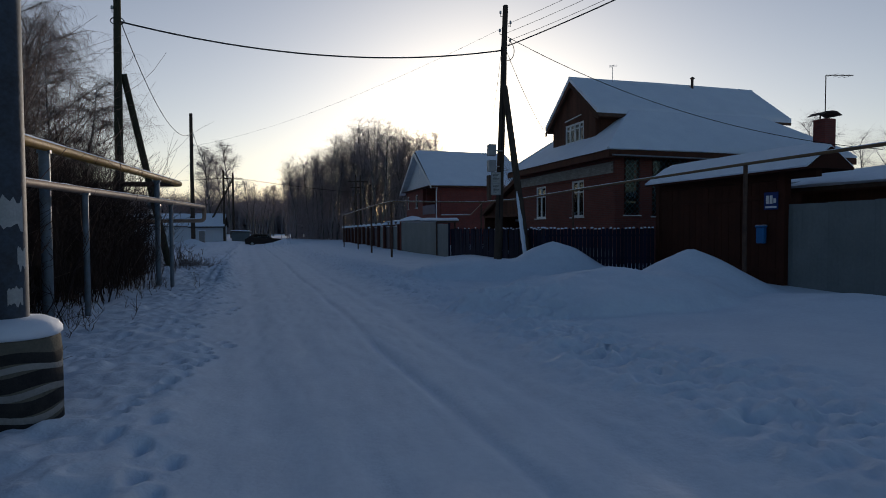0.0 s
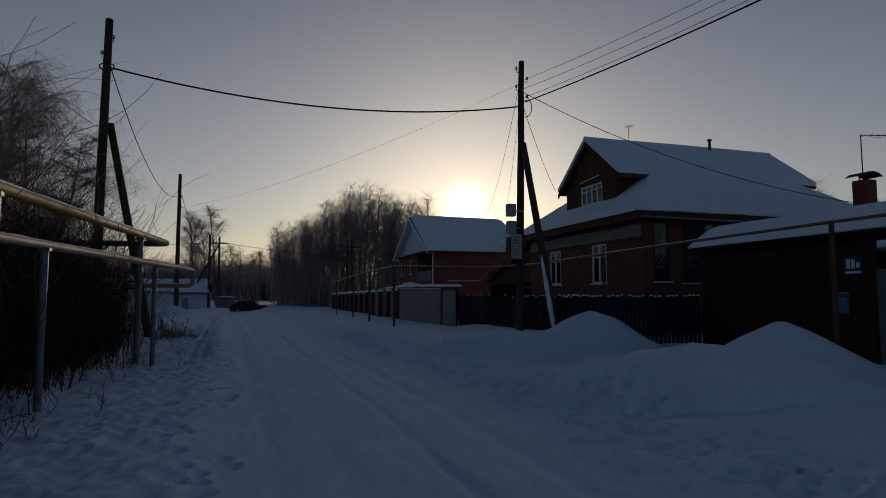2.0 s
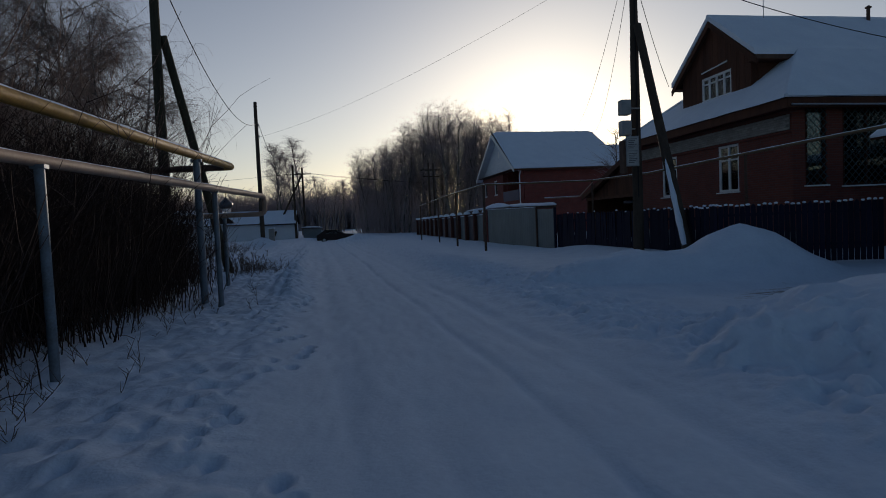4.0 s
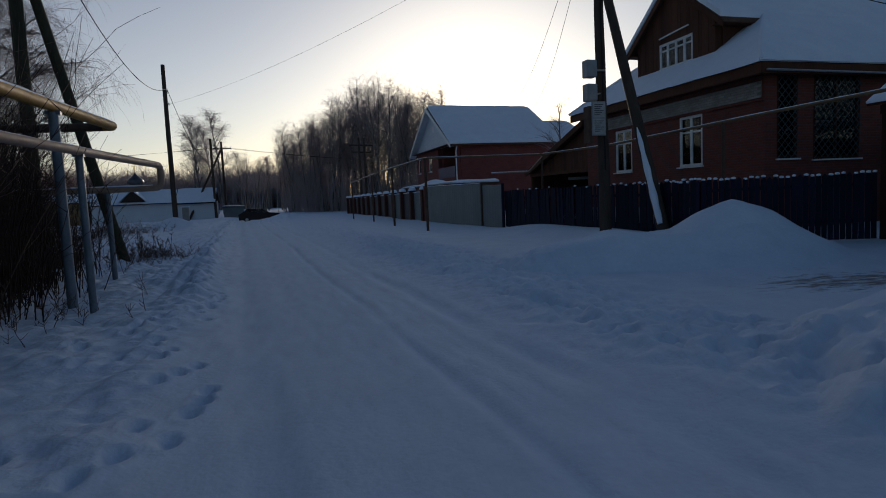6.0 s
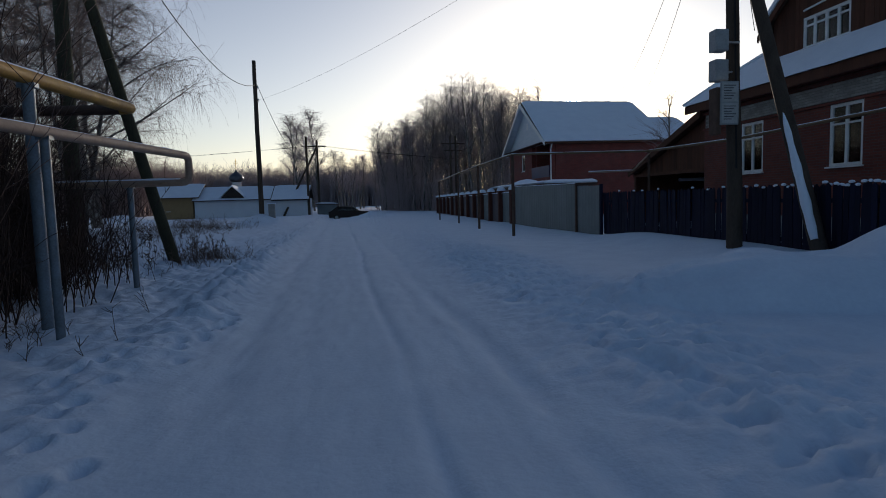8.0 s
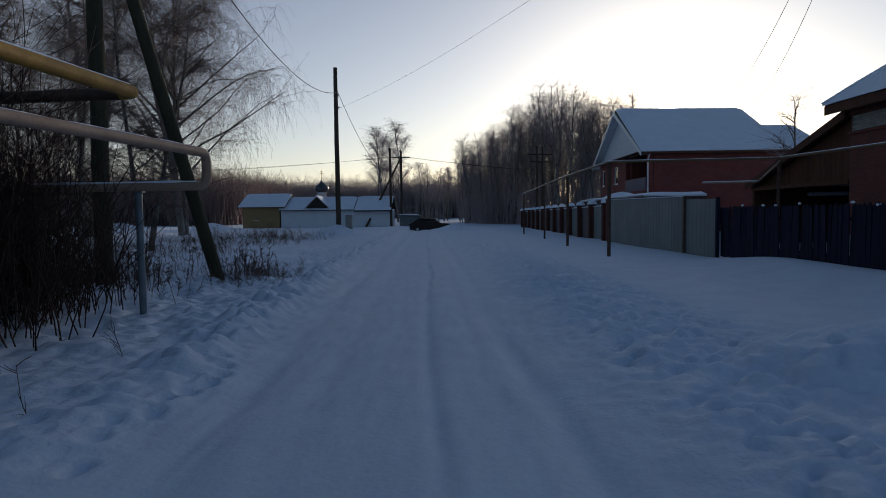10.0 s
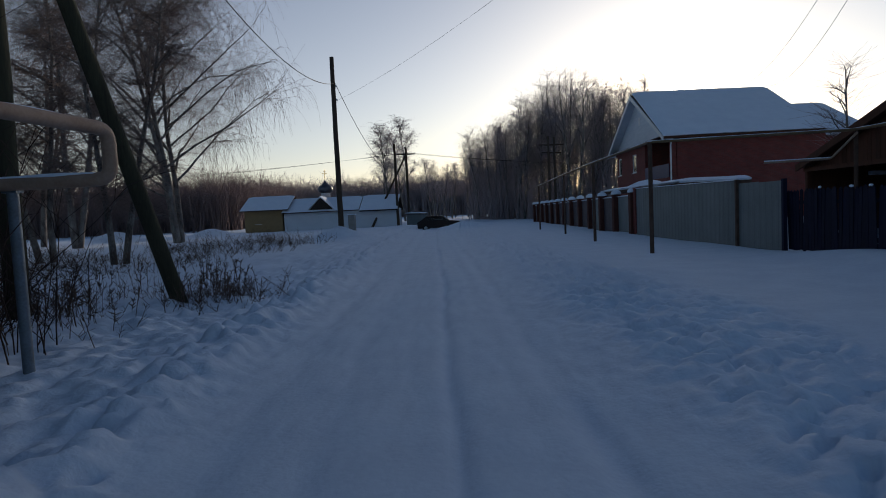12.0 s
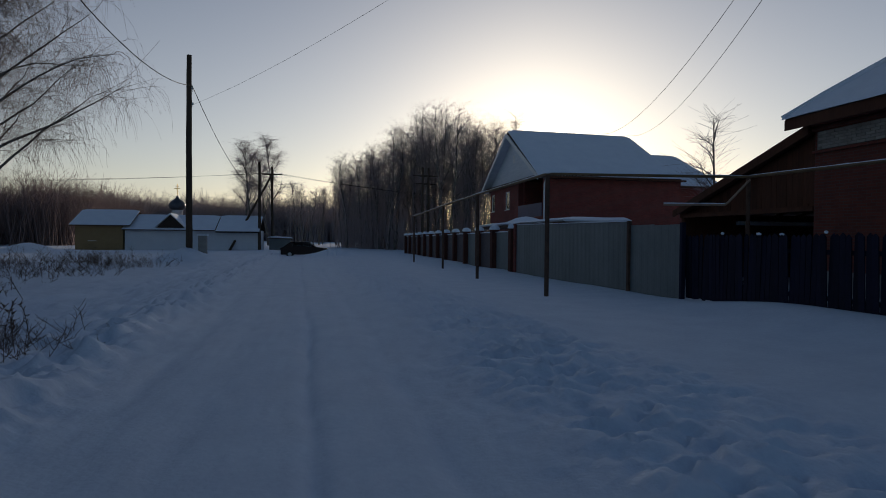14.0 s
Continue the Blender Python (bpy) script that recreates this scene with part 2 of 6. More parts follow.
M_OCHRE = material("ochre_plaster", (0.30, 0.215, 0.11), 0.9, second=(0.24, 0.17, 0.09), scale=1.5)
M_LIME = material("whitewashed_wall", (0.62, 0.66, 0.72), 0.9, second=(0.55, 0.59, 0.65), scale=0.8)
M_DOME = material("grey_dome_metal", (0.11, 0.12, 0.14), 0.4, metal=0.6)
M_GOLD = material("gilt_metal", (0.55, 0.38, 0.10), 0.35, metal=0.9)
M_CAR = material("dark_red_car_paint", (0.016, 0.006, 0.006), 0.45, second=(0.011, 0.005, 0.005), spec=0.3)
M_RUBBER = material("black_rubber", (0.02, 0.02, 0.02), 0.85)
# Brick of the fence piers, toned darker than the house walls.
M_PIER = material("dark_pier_brick", (0.10, 0.04, 0.03), 0.9, second=(0.07, 0.03, 0.025), scale=4, bump=0.3)
M_BIRCH = material("birch_bark", (0.27, 0.255, 0.235), 0.9, second=(0.07, 0.06, 0.055), scale=3, stretch=(1, 1, 0.5), mix=0.6, bump=0.3)
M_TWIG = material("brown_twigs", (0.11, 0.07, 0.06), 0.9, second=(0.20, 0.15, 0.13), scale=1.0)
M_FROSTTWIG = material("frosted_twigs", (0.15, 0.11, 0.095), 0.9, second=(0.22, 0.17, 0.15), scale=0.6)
# Paler and mauver than near twigs: frost plus distance haze put into the colour.
M_FARTWIG = material("far_twigs_frost_haze", (0.40, 0.335, 0.335), 0.9, second=(0.29, 0.235, 0.24), scale=0.1)
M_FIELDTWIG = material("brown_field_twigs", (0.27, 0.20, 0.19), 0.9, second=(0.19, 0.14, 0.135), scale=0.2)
M_SHRUB = material("dark_shrub_twigs", (0.05, 0.032, 0.028), 0.9, second=(0.036, 0.025, 0.022), scale=2.0)
M_WEED = material("dry_weed_stems", (0.13, 0.09, 0.065), 0.9, second=(0.08, 0.055, 0.04), scale=4)


def glass_material():
    m = bpy.data.materials.new("window_glass")
    m.use_nodes = True
    n, l = m.node_tree.nodes, m.node_tree.links
    out = n["Material Output"]
    tr, gl, fr, mx = n.new("ShaderNodeBsdfTransparent"), n.new("ShaderNodeBsdfGlossy"), n.new("ShaderNodeFresnel"), n.new("ShaderNodeMixShader")
    tr.inputs[0].default_value = (0.86, 0.9, 0.9, 1)
    gl.inputs["Roughness"].default_value = 0.02
    fr.inputs["IOR"].default_value = 1.45
    l.new(fr.outputs[0], mx.inputs[0])
    l.new(tr.outputs[0], mx.inputs[1])
    l.new(gl.outputs[0], mx.inputs[2])
    l.new(mx.outputs[0], out.inputs["Surface"])
    return m


M_GLASS = glass_material()

# ---- builders ----
class Shape:
    """Gathers vertices and faces for one mesh, in world metres."""
    def __init__(self):
        self.v, self.f = [], []

    def add(self, verts, faces):
        k = len(self.v)
        self.v += [tuple(p) for p in verts]
        self.f += [tuple(i + k for i in q) for q in faces]
        return self

    def box(self, x0, x1, y0, y1, z0, z1, chamfer=0.0):
        if chamfer:
            c = chamfer
            bm = bmesh.new()
            bmesh.ops.create_cube(bm, size=1.0)
            for v in bm.verts:
                v.co = Vector(((x0 + x1) / 2 + v.co.x * (x1 - x0), (y0 + y1) / 2 + v.co.y * (y1 - y0), (z0 + z1) / 2 + v.co.z * (z1 - z0)))
            bmesh.ops.bevel(bm, geom=bm.edges[:], offset=c, segments=1, affect="EDGES")
            bm.verts.index_update()
            self.add([v.co[:] for v in bm.verts], [[v.index for v in f.verts] for f in bm.faces])
            bm.free()
            return self
        return self.add([(x0, y0, z0), (x1, y0, z0), (x1, y1, z0), (x0, y1, z0), (x0, y0, z1), (x1, y0, z1), (x1, y1, z1), (x0, y1, z1)],
                        [(0, 3, 2, 1), (4, 5, 6, 7), (0, 1, 5, 4), (1, 2, 6, 5), (2, 3, 7, 6), (3, 0, 4, 7)])

    def slab(self, quad, thick):
        """A polygon given counter-clockwise from above, thickened downwards along z."""
        n = len(quad)
        low = [(p[0], p[1], p[2] - thick) for p in quad]
        return self.add(list(quad) + low, [tuple(range(n)), tuple(range(2 * n - 1, n - 1, -1))] + [(i, n + i, n + (i + 1) % n, (i + 1) % n) for i in range(n)])

    def prism(self, poly, axis, a, b):
        """A polygon in the plane across axis, drawn out from a to b along it."""
        def at(p, w):
            return (w, p[0], p[1]) if axis == "x" else (p[0], w, p[1]) if axis == "y" else (p[0], p[1], w)
        n = len(poly)
        return self.add([at(p, a) for p in poly] + [at(p, b) for p in poly],
                        [tuple(range(n)), tuple(range(2 * n - 1, n - 1, -1))] + [(i, n + i, n + (i + 1) % n, (i + 1) % n) for i in range(n)])

    def tube(self, path, radii, sides=8, caps=True):
        pts = [Vector(p) for p in path]
        if not hasattr(radii, "__len__"):
            radii = [radii] * len(pts)
        rings, up = [], None
        for i, p in enumerate(pts):
            t = (pts[min(i + 1, len(pts) - 1)] - pts[max(i - 1, 0)]).normalized()
            if up is None:
                up = t.orthogonal().normalized()
            else:
                up = (up - t * up.dot(t))
                up = up.normalized() if up.length > 1e-6 else t.orthogonal().normalized()
            w = t.cross(up)
            rings.append([p + (up * math.cos(a) + w * math.sin(a)) * radii[i] for a in (2 * math.pi * k / sides for k in range(sides))])
        verts = [q for r in rings for q in r]
        faces = [(i * sides + k, i * sides + (k + 1) % sides, (i + 1) * sides + (k + 1) % sides, (i + 1) * sides + k) for i in range(len(pts) - 1) for k in range(sides)]
        if caps:
            faces += [tuple(range(sides - 1, -1, -1)), tuple(range((len(pts) - 1) * sides, len(pts) * sides))]
        return self.add(verts, faces)

    def lathe(self, cx, cy, profile, sides=20):
        verts = [(cx + r * math.cos(2 * math.pi * k / sides), cy + r * math.sin(2 * math.pi * k / sides), z) for r, z in profile for k in range(sides)]
        n = len(profile)
        faces = [(i * sides + k, i * sides + (k + 1) % sides, (i + 1) * sides + (k + 1) % sides, (i + 1) * sides + k) for i in range(n - 1) for k in range(sides)]
        faces += [tuple(range(sides - 1, -1, -1)), tuple(range((n - 1) * sides, n * sides))]
        return self.add(verts, faces)

    def mesh(self, name, origin=(0, 0, 0), smooth=False):
        me = bpy.data.meshes.new(name)
        ox, oy, oz = origin
        me.from_pydata([(x - ox, y - oy, z - oz) for x, y, z in self.v], [], self.f)
        bm = bmesh.new()
        bm.from_mesh(me)
        if len(bm.faces) < 60000:
            bmesh.ops.recalc_face_normals(bm, faces=bm.faces[:])
        bm.to_mesh(me)
        bm.free()
        if smooth:
            me.polygons.foreach_set("use_smooth", [True] * len(me.polygons))
            me.set_sharp_from_angle(angle=radians(65))
        return me


def origin_of(ob):
    o = Vector((0, 0, 0))
    while ob is not None:
        o += ob.location
        ob = ob.parent
    return o


def thing(name, at, label, category, group="", kind=""):
    ob = new(name)
    ob.location = at
    ob.empty_display_size = 0.2
    return tagged(ob, label, category, group, kind)


def part(name, shape, mat, parent, label="", smooth=False):
    ob = new(name, shape.mesh(name, origin_of(parent), smooth))
    ob.data.materials.append(mat)
    ob.parent = parent
    return tagged(ob, label)


def solo(name, shape, mat, label, category="", group="", kind="", smooth=False, at=None):
    at = at or (0, 0, 0)
    ob = new(name, shape.mesh(name, at, smooth))
    ob.location = at
    ob.data.materials.append(mat)
    return tagged(ob, label, category, group, kind)


def noise2(x, y, scale, seed):
    """Smooth value noise in 0..1 on arrays."""
    x, y = np.asarray(x, float) / scale + seed * 17.3, np.asarray(y, float) / scale - seed * 9.1
    ix, iy = np.floor(x), np.floor(y)
    fx, fy = x - ix, y - iy
    fx, fy = fx * fx * (3 - 2 * fx), fy * fy * (3 - 2 * fy)
    def h(a, b):
        q = np.sin(a * 127.1 + b * 311.7 + seed * 74.7) * 43758.5453
        return q - np.floor(q)
    return (h(ix, iy) * (1 - fx) + h(ix + 1, iy) * fx) * (1 - fy) + (h(ix, iy + 1) * (1 - fx) + h(ix + 1, iy + 1) * fx) * fy


def step(a, b, v):
    t = np.clip((v - a) / (b - a), 0, 1)
    return t * t * (3 - 2 * t)


def road_x(y):
    return 1.9 - 0.045 * np.clip(np.asarray(y, float) + 5, -20, 62)


rng = np.random.RandomState(5)
STEPS = [(float(road_x(y) - 2.05 + 0.3 * math.sin(y * 1.3) + rng.uniform(-0.22, 0.22)), float(y)) for y in np.arange(-5.5, 12.0, 0.27)]
STEPS += [(float(rng.uniform(-1.7, -0.4)), float(rng.uniform(-4, 10))) for _ in range(26)]


def ground_z(x, y, fine=True):
    x, y = np.asarray(x, float), np.asarray(y, float)
    z = -0.006 * np.clip(y - 25, 0, 65)
    side = x - road_x(y)
    d = np.abs(side)
    near = step(75, 45, np.hypot(x, y - 10))
    lump = noise2(x, y, 0.36, 1) * 0.45 + noise2(x, y, 0.17, 2) * 0.38 + noise2(x, y, 0.09, 41) * 0.17
    big = noise2(x, y, 1.7, 3)
    bank = step(1.55, 2.25, d)
    z = z + bank * (0.07 + 0.05 * big)
    # heaps of churned snow along both road edges
    ridge_r = np.exp(-((side - 2.75 - 0.5 * (noise2(x, y, 3.1, 4) - 0.5)) / 0.95) ** 2)
    ridge_l = np.exp(-((side + 2.1 - 0.3 * (noise2(x, y, 2.7, 5) - 0.5)) / 0.42) ** 2) * step(7, 13, y)
    z = z + near * (ridge_r * (0.03 + 0.07 * (lump - 0.42) + 0.065 * (noise2(x, y, 0.085, 43) - 0.5) + 0.05 * (noise2(x * 1.6, y, 0.26, 26) - 0.5)) + ridge_l * (0.07 + 0.24 * (lump - 0.36) + 0.07 * step(0.5, 0.62, noise2(x * 1.3, y, 0.24, 38)) + 0.06 * (noise2(x, y, 0.075, 44) - 0.5)))
    z = z + near * step(1.7, 2.4, d) * step(5.2, 3.8, d) * (0.045 * (noise2(x, y, 0.11, 6) - 0.5) + 0.06 * (noise2(x, y, 0.3, 16) - 0.5))
    z = z + step(3, 6, d) * (noise2(x, y, 5.0, 7) - 0.5) * 0.10
    z = z + step(-3.1, -4.5, x) * (0.10 + 0.12 * noise2(x, y, 2.2, 8))
    mouth = np.exp(-((x - 4.6) / 1.1) ** 2 - ((y - 7.2) / 2.4) ** 2)
    z = z + mouth * 0.028 * np.sin((x * 0.8 + y) * 9.5 + 3 * noise2(x, y, 0.8, 24)) * noise2(x, y, 0.6, 25)
    verge = near * step(-1.65, -2.1, side) * step(-4.6, -3.4, x)
    z = z + verge * (0.06 * (noise2(x, y, 0.55, 31) - 0.5) + 0.034 * (noise2(x, y, 0.17, 32) - 0.5) + 0.022 * (noise2(x, y, 0.08, 35) - 0.5))
    clods = near * step(1.95, 2.4, side) * step(4.7, 3.7, side)
    z = z + clods * (0.04 * (noise2(x * 1.5, y, 0.34, 33) ** 2 - 0.3) + 0.062 * (noise2(x, y, 0.13, 34) - 0.5) - 0.095 * step(0.60, 0.72, noise2(x, y * 1.4, 0.15, 36)) * noise2(x, y, 0.9, 37))
    # broken crust thrown up along the far left bank
    crust = near * step(10, 14, y) * step(-1.45, -1.9, side) * step(-6.5, -4.0, x)
    z = z + crust * (0.07 * (noise2(x, y, 0.30, 71) - 0.5) + 0.045 * (noise2(x, y, 0.13, 72) - 0.5) + 0.035 * step(0.52, 0.62, noise2(x * 1.4, y, 0.33, 73)))
    # wheel grooves pressed along the foot of the far bank
    for gx_, gd in ((-1.30, 0.06), (-1.62, 0.05)):
        z = z - step(9, 13, y) * step(40, 30, y) * gd * np.exp(-((x - gx_ + 0.035 * (y - 16) - 0.10 * (noise2(y, y * 0, 2.3, 70) - 0.5)) / 0.09) ** 2)
    # ruts and rubbed tracks of the carriageway
    inroad = step(1.9, 1.5, d)
    wob = 0.10 * (noise2(y, y * 0, 4.0, 9) - 0.5)
    for off, w, dep in ((0.33, 0.07, 0.05), (-0.62, 0.16, 0.022), (1.25, 0.14, 0.050), (-1.25, 0.18, 0.032), (0.85, 0.10, 0.010)):
        z = z - inroad * dep * (0.35 + 1.3 * noise2(x * 3, y, 1.1, 50 + off)) * np.exp(-((side - off - wob - 0.05 * noise2(y, y * 0, 0.9, 60 + off)) / w) ** 2)
    z = z + inroad * (0.03 * (noise2(x * 2.2, y * 0.5, 0.9, 10) - 0.5) + 0.016 * (noise2(x * 2, y * 0.45, 0.16, 18) - 0.5))
    # snow thrown up on both sides of the drive
    def heap(cx, cy, rx, ry, h, turn=0.0):
        c, s = math.cos(turn), math.sin(turn)
        u, v = (x - cx) * c + (y - cy) * s, -(x - cx) * s + (y - cy) * c
        q = np.hypot(u / rx, v / ry)
        q = q * (1 + 0.22 * (noise2(x, y, 0.8, 11) - 0.5))
        return h * np.clip(1 - q ** 1.3, 0, 1) ** 1.2 * (1 + 0.10 * (noise2(x, y, 0.5, 12) - 0.5))
    drive = step(1.9, 1.0, np.abs(y - 7.4 - 0.08 * (x - 8))) * step(4.0, 5.0, x)
    z = z - drive * 0.10
    h1 = heap(9.45, 10.85, 2.5, 1.85, 1.15, 0.15)
    def bank_of(cx, cy, rx, ry, h, turn=0.0):
        c, s = math.cos(turn), math.sin(turn)
        u, v = (x - cx) * c + (y - cy) * s, -(x - cx) * s + (y - cy) * c
        q = np.hypot(u / rx, v / ry) * (1 + 0.25 * (noise2(x, y, 0.7, 21) - 0.5))
        return h * np.clip(1 - q ** 2.6, 0, 1) * (1 + 0.25 * (noise2(x, y, 0.6, 22) - 0.5) + 0.12 * (noise2(x, y, 0.22, 23) - 0.5))
    h1 = np.maximum(h1, bank_of(7.4, 10.9, 3.0, 1.35, 0.55, -0.04))
    h1 = np.maximum(h1, bank_of(9.2, 10.7, 1.6, 1.3, 0.80, 0.0))
    h2 = np.maximum(heap(9.9, 4.75, 2.3, 1.75, 0.98, 0.1), bank_of(7.2, 3.85, 3.4, 1.95, 0.64, 0.05))
    h2 = np.maximum(h2, heap(10.8, 1.3, 2.6, 2.6, 0.28))
    h3 = np.maximum(heap(-5.6, 43.2, 2.1, 1.5, 0.75), heap(1.9, 63.0, 3.4, 1.6, 0.60))
    h3 = np.maximum(h3, np.maximum(heap(-30, 62, 3.5, 2.0, 1.1), heap(-23, 66, 3, 2, 0.9)))
    z = z + h1 + h2 + h3
    z = z + 0.06 * np.exp(-((x - 9.4) / 0.7) ** 2) * step(12, 16, y) * step(80, 70, y) * (0.6 + 0.8 * noise2(y, y * 0, 1.7, 14))
    z = z + 0.20 * np.exp(-((x - 9.8) / 1.3) ** 2) * step(24, 20, y) * step(11, 14, y)
    z = z - 0.11 * np.exp(-((x - 9.4) / 2.2) ** 2) * step(23.5, 26, y) * step(60, 45, y)
    if fine:
        for fx, fy in STEPS:
            r2 = ((x - fx) / 0.062) ** 2 + ((y - fy) / 0.11) ** 2
            sel = r2 < 9
            z[sel] += -0.075 * np.exp(-r2[sel] ** 3) + 0.014 * np.exp(-((np.sqrt(r2[sel]) - 1.6) / 0.4) ** 2)
    return z


def gz(x, y):
    return float(ground_z(np.array([x]), np.array([y]), False)[0])


def spread(lo, hi, dense, ends, ratio):
    mid = list(np.arange(lo, hi, dense))
    a, s = [hi], dense
    while a[-1] < ends[1]:
        s *= ratio
        a.append(a[-1] + s)
    b, s = [], dense
    q = lo
    while q > ends[0]:
        s *= ratio
        q -= s
        b.append(q)
    return np.array(b[::-1] + mid + a)


gx = spread(-2.9, 4.9, 0.042, (-2500, 2500), 1.030)
gy = spread(-4.5, 17.0, 0.048, (-2500, 2500), 1.022)
GX, GY = np.meshgrid(gx, gy)
GZ = ground_z(GX, GY)
nx_, ny_ = len(gx), len(gy)
gme = bpy.data.meshes.new("ground")
idx = (np.arange(ny_ - 1)[:, None] * nx_ + np.arange(nx_ - 1)[None, :]).ravel()
quads = np.stack([idx, idx + 1, idx + nx_ + 1, idx + nx_], 1)
gme.vertices.add(nx_ * ny_)
gme.vertices.foreach_set("co", np.stack([GX.ravel(), GY.ravel(), GZ.ravel()], 1).astype(np.float32).ravel())
gme.loops.add(quads.size)
gme.loops.foreach_set("vertex_index", quads.astype(np.int32).ravel())
gme.polygons.add(len(quads))
gme.polygons.foreach_set("loop_start", (np.arange(len(quads)) * 4).astype(np.int32))
gme.polygons.foreach_set("loop_total", np.full(len(quads), 4, np.int32))
gme.polygons.foreach_set("use_smooth", np.ones(len(quads), bool))
gme.update()
gme.validate()
gme.materials.append(M_GROUND)
tagged(new("ground", gme), "snow-covered village street with ruts, footprints and heaps", "ground", kind="structure")

# ---- houses ----
def window(parent, axis, face, a0, a1, z0, z1, mullions=1, transom=0.0, outward=-1, frame_mat=None, curtain=True):
    """A window in a wall whose outer face lies at face across axis; parts: frame, panes, sill, curtain."""
    fm = frame_mat or M_WHITE
    d = outward
    def bx(s, p0, p1, q0, q1, c0, c1):
        lo, hi = sorted((p0, p1))
        return s.box(lo, hi, q0, q1, c0, c1) if axis == "x" else s.box(q0, q1, lo, hi, c0, c1)
    s = Shape()
    w = 0.085
    f0, f1 = face - d * 0.10, face - d * 0.02
    n = mullions + 1
    lights = []
    for i in range(n):
        l0, l1 = a0 + (a1 - a0) * i / n + (w if i == 0 else w / 2), a0 + (a1 - a0) * (i + 1) / n - (w if i == n - 1 else w / 2)
        if transom:
            zt = z0 + (z1 - z0) * transom
            lights += [(l0, l1, z0 + w, zt - 0.025), (l0, l1, zt + 0.025, z1 - w)]
        else:
            lights.append((l0, l1, z0 + w, z1 - w))
    pierced(s, axis, *sorted((f0, f1)), a0, a1, z0, z1, lights)
    o = part("window", s, fm, parent, "painted window frame with glazing bars")
    for i in range(n):
        p = Shape()
        g = face - d * 0.06
        bx(p, g, g + 0.006, a0 + (a1 - a0) * i / n + 0.02, a0 + (a1 - a0) * (i + 1) / n - 0.02, z0 + 0.02, z1 - 0.02)
        g = part("pane", p, M_GLASS, o)
        g.visible_shadow = False
    sl = Shape()
    bx(sl, face - d * 0.02, face + d * 0.09, a0 - 0.05, a1 + 0.05, z0 - 0.05, z0 - 0.005)
    part("sill", sl, M_WHITE, o)
    if curtain:
        c = Shape()
        k = 16
        pts = []
        for i in range(k + 1):
            q = a0 + (a1 - a0) * i / k
            off = face - d * (0.135 + 0.025 * (i % 2))
            pts.append((off, q))
        for i in range(k):
            if 9 <= i < 12:
                continue
            (p0, q0), (p1, q1) = pts[i], pts[i + 1]
            if axis == "x":
                c.add([(p0, q0, z0), (p1, q1, z0), (p1, q1, z1), (p0, q0, z1)], [(0, 1, 2, 3)])
            else:
                c.add([(q0, p0, z0), (q1, p1, z0), (q1, p1, z1), (q0, p0, z1)], [(0, 1, 2, 3)])
        part("curtain", c, M_CURTAIN, o, "pale drawn curtain")
    return o


def pierced(s, axis, p0, p1, a0, a1, z0, z1, holes):
    """A wall slab between p0 and p1 across axis with openings (b0, b1, c0, c1), as one welded shell."""
    us = sorted({a0, a1, *[h[0] for h in holes], *[h[1] for h in holes]})
    ws = sorted({z0, z1, *[h[2] for h in holes], *[h[3] for h in holes]})
    us, ws = [u for u in us if a0 <= u <= a1], [w for w in ws if z0 <= w <= z1]
    nu, nw = len(us) - 1, len(ws) - 1
    def solid(i, j):
        if not (0 <= i < nu and 0 <= j < nw):
            return False
        u, w = (us[i] + us[i + 1]) / 2, (ws[j] + ws[j + 1]) / 2
        return not any(h[0] < u < h[1] and h[2] < w < h[3] for h in holes)
    ids, verts, faces = {}, [], []
    def vert(i, j, k):
        if (i, j, k) not in ids:
            ids[i, j, k] = len(verts)
            p = p1 if k else p0
            verts.append((p, us[i], ws[j]) if axis == "x" else (us[i], p, ws[j]))
        return ids[i, j, k]
    for i in range(nu):
        for j in range(nw):
            if solid(i, j):
                for k in (0, 1):
                    faces.append((vert(i, j, k), vert(i + 1, j, k), vert(i + 1, j + 1, k), vert(i, j + 1, k)))
                for di, dj, e in ((-1, 0, ((i, j), (i, j + 1))), (1, 0, ((i + 1, j), (i + 1, j + 1))), (0, -1, ((i, j), (i + 1, j))), (0, 1, ((i, j + 1), (i + 1, j + 1)))):
                    if not solid(i + di, j + dj):
                        (q0, r0), (q1, r1) = e
                        faces.append((vert(q0, r0, 0), vert(q1, r1, 0), vert(q1, r1, 1), vert(q0, r0, 1)))
    return s.add(verts, faces)


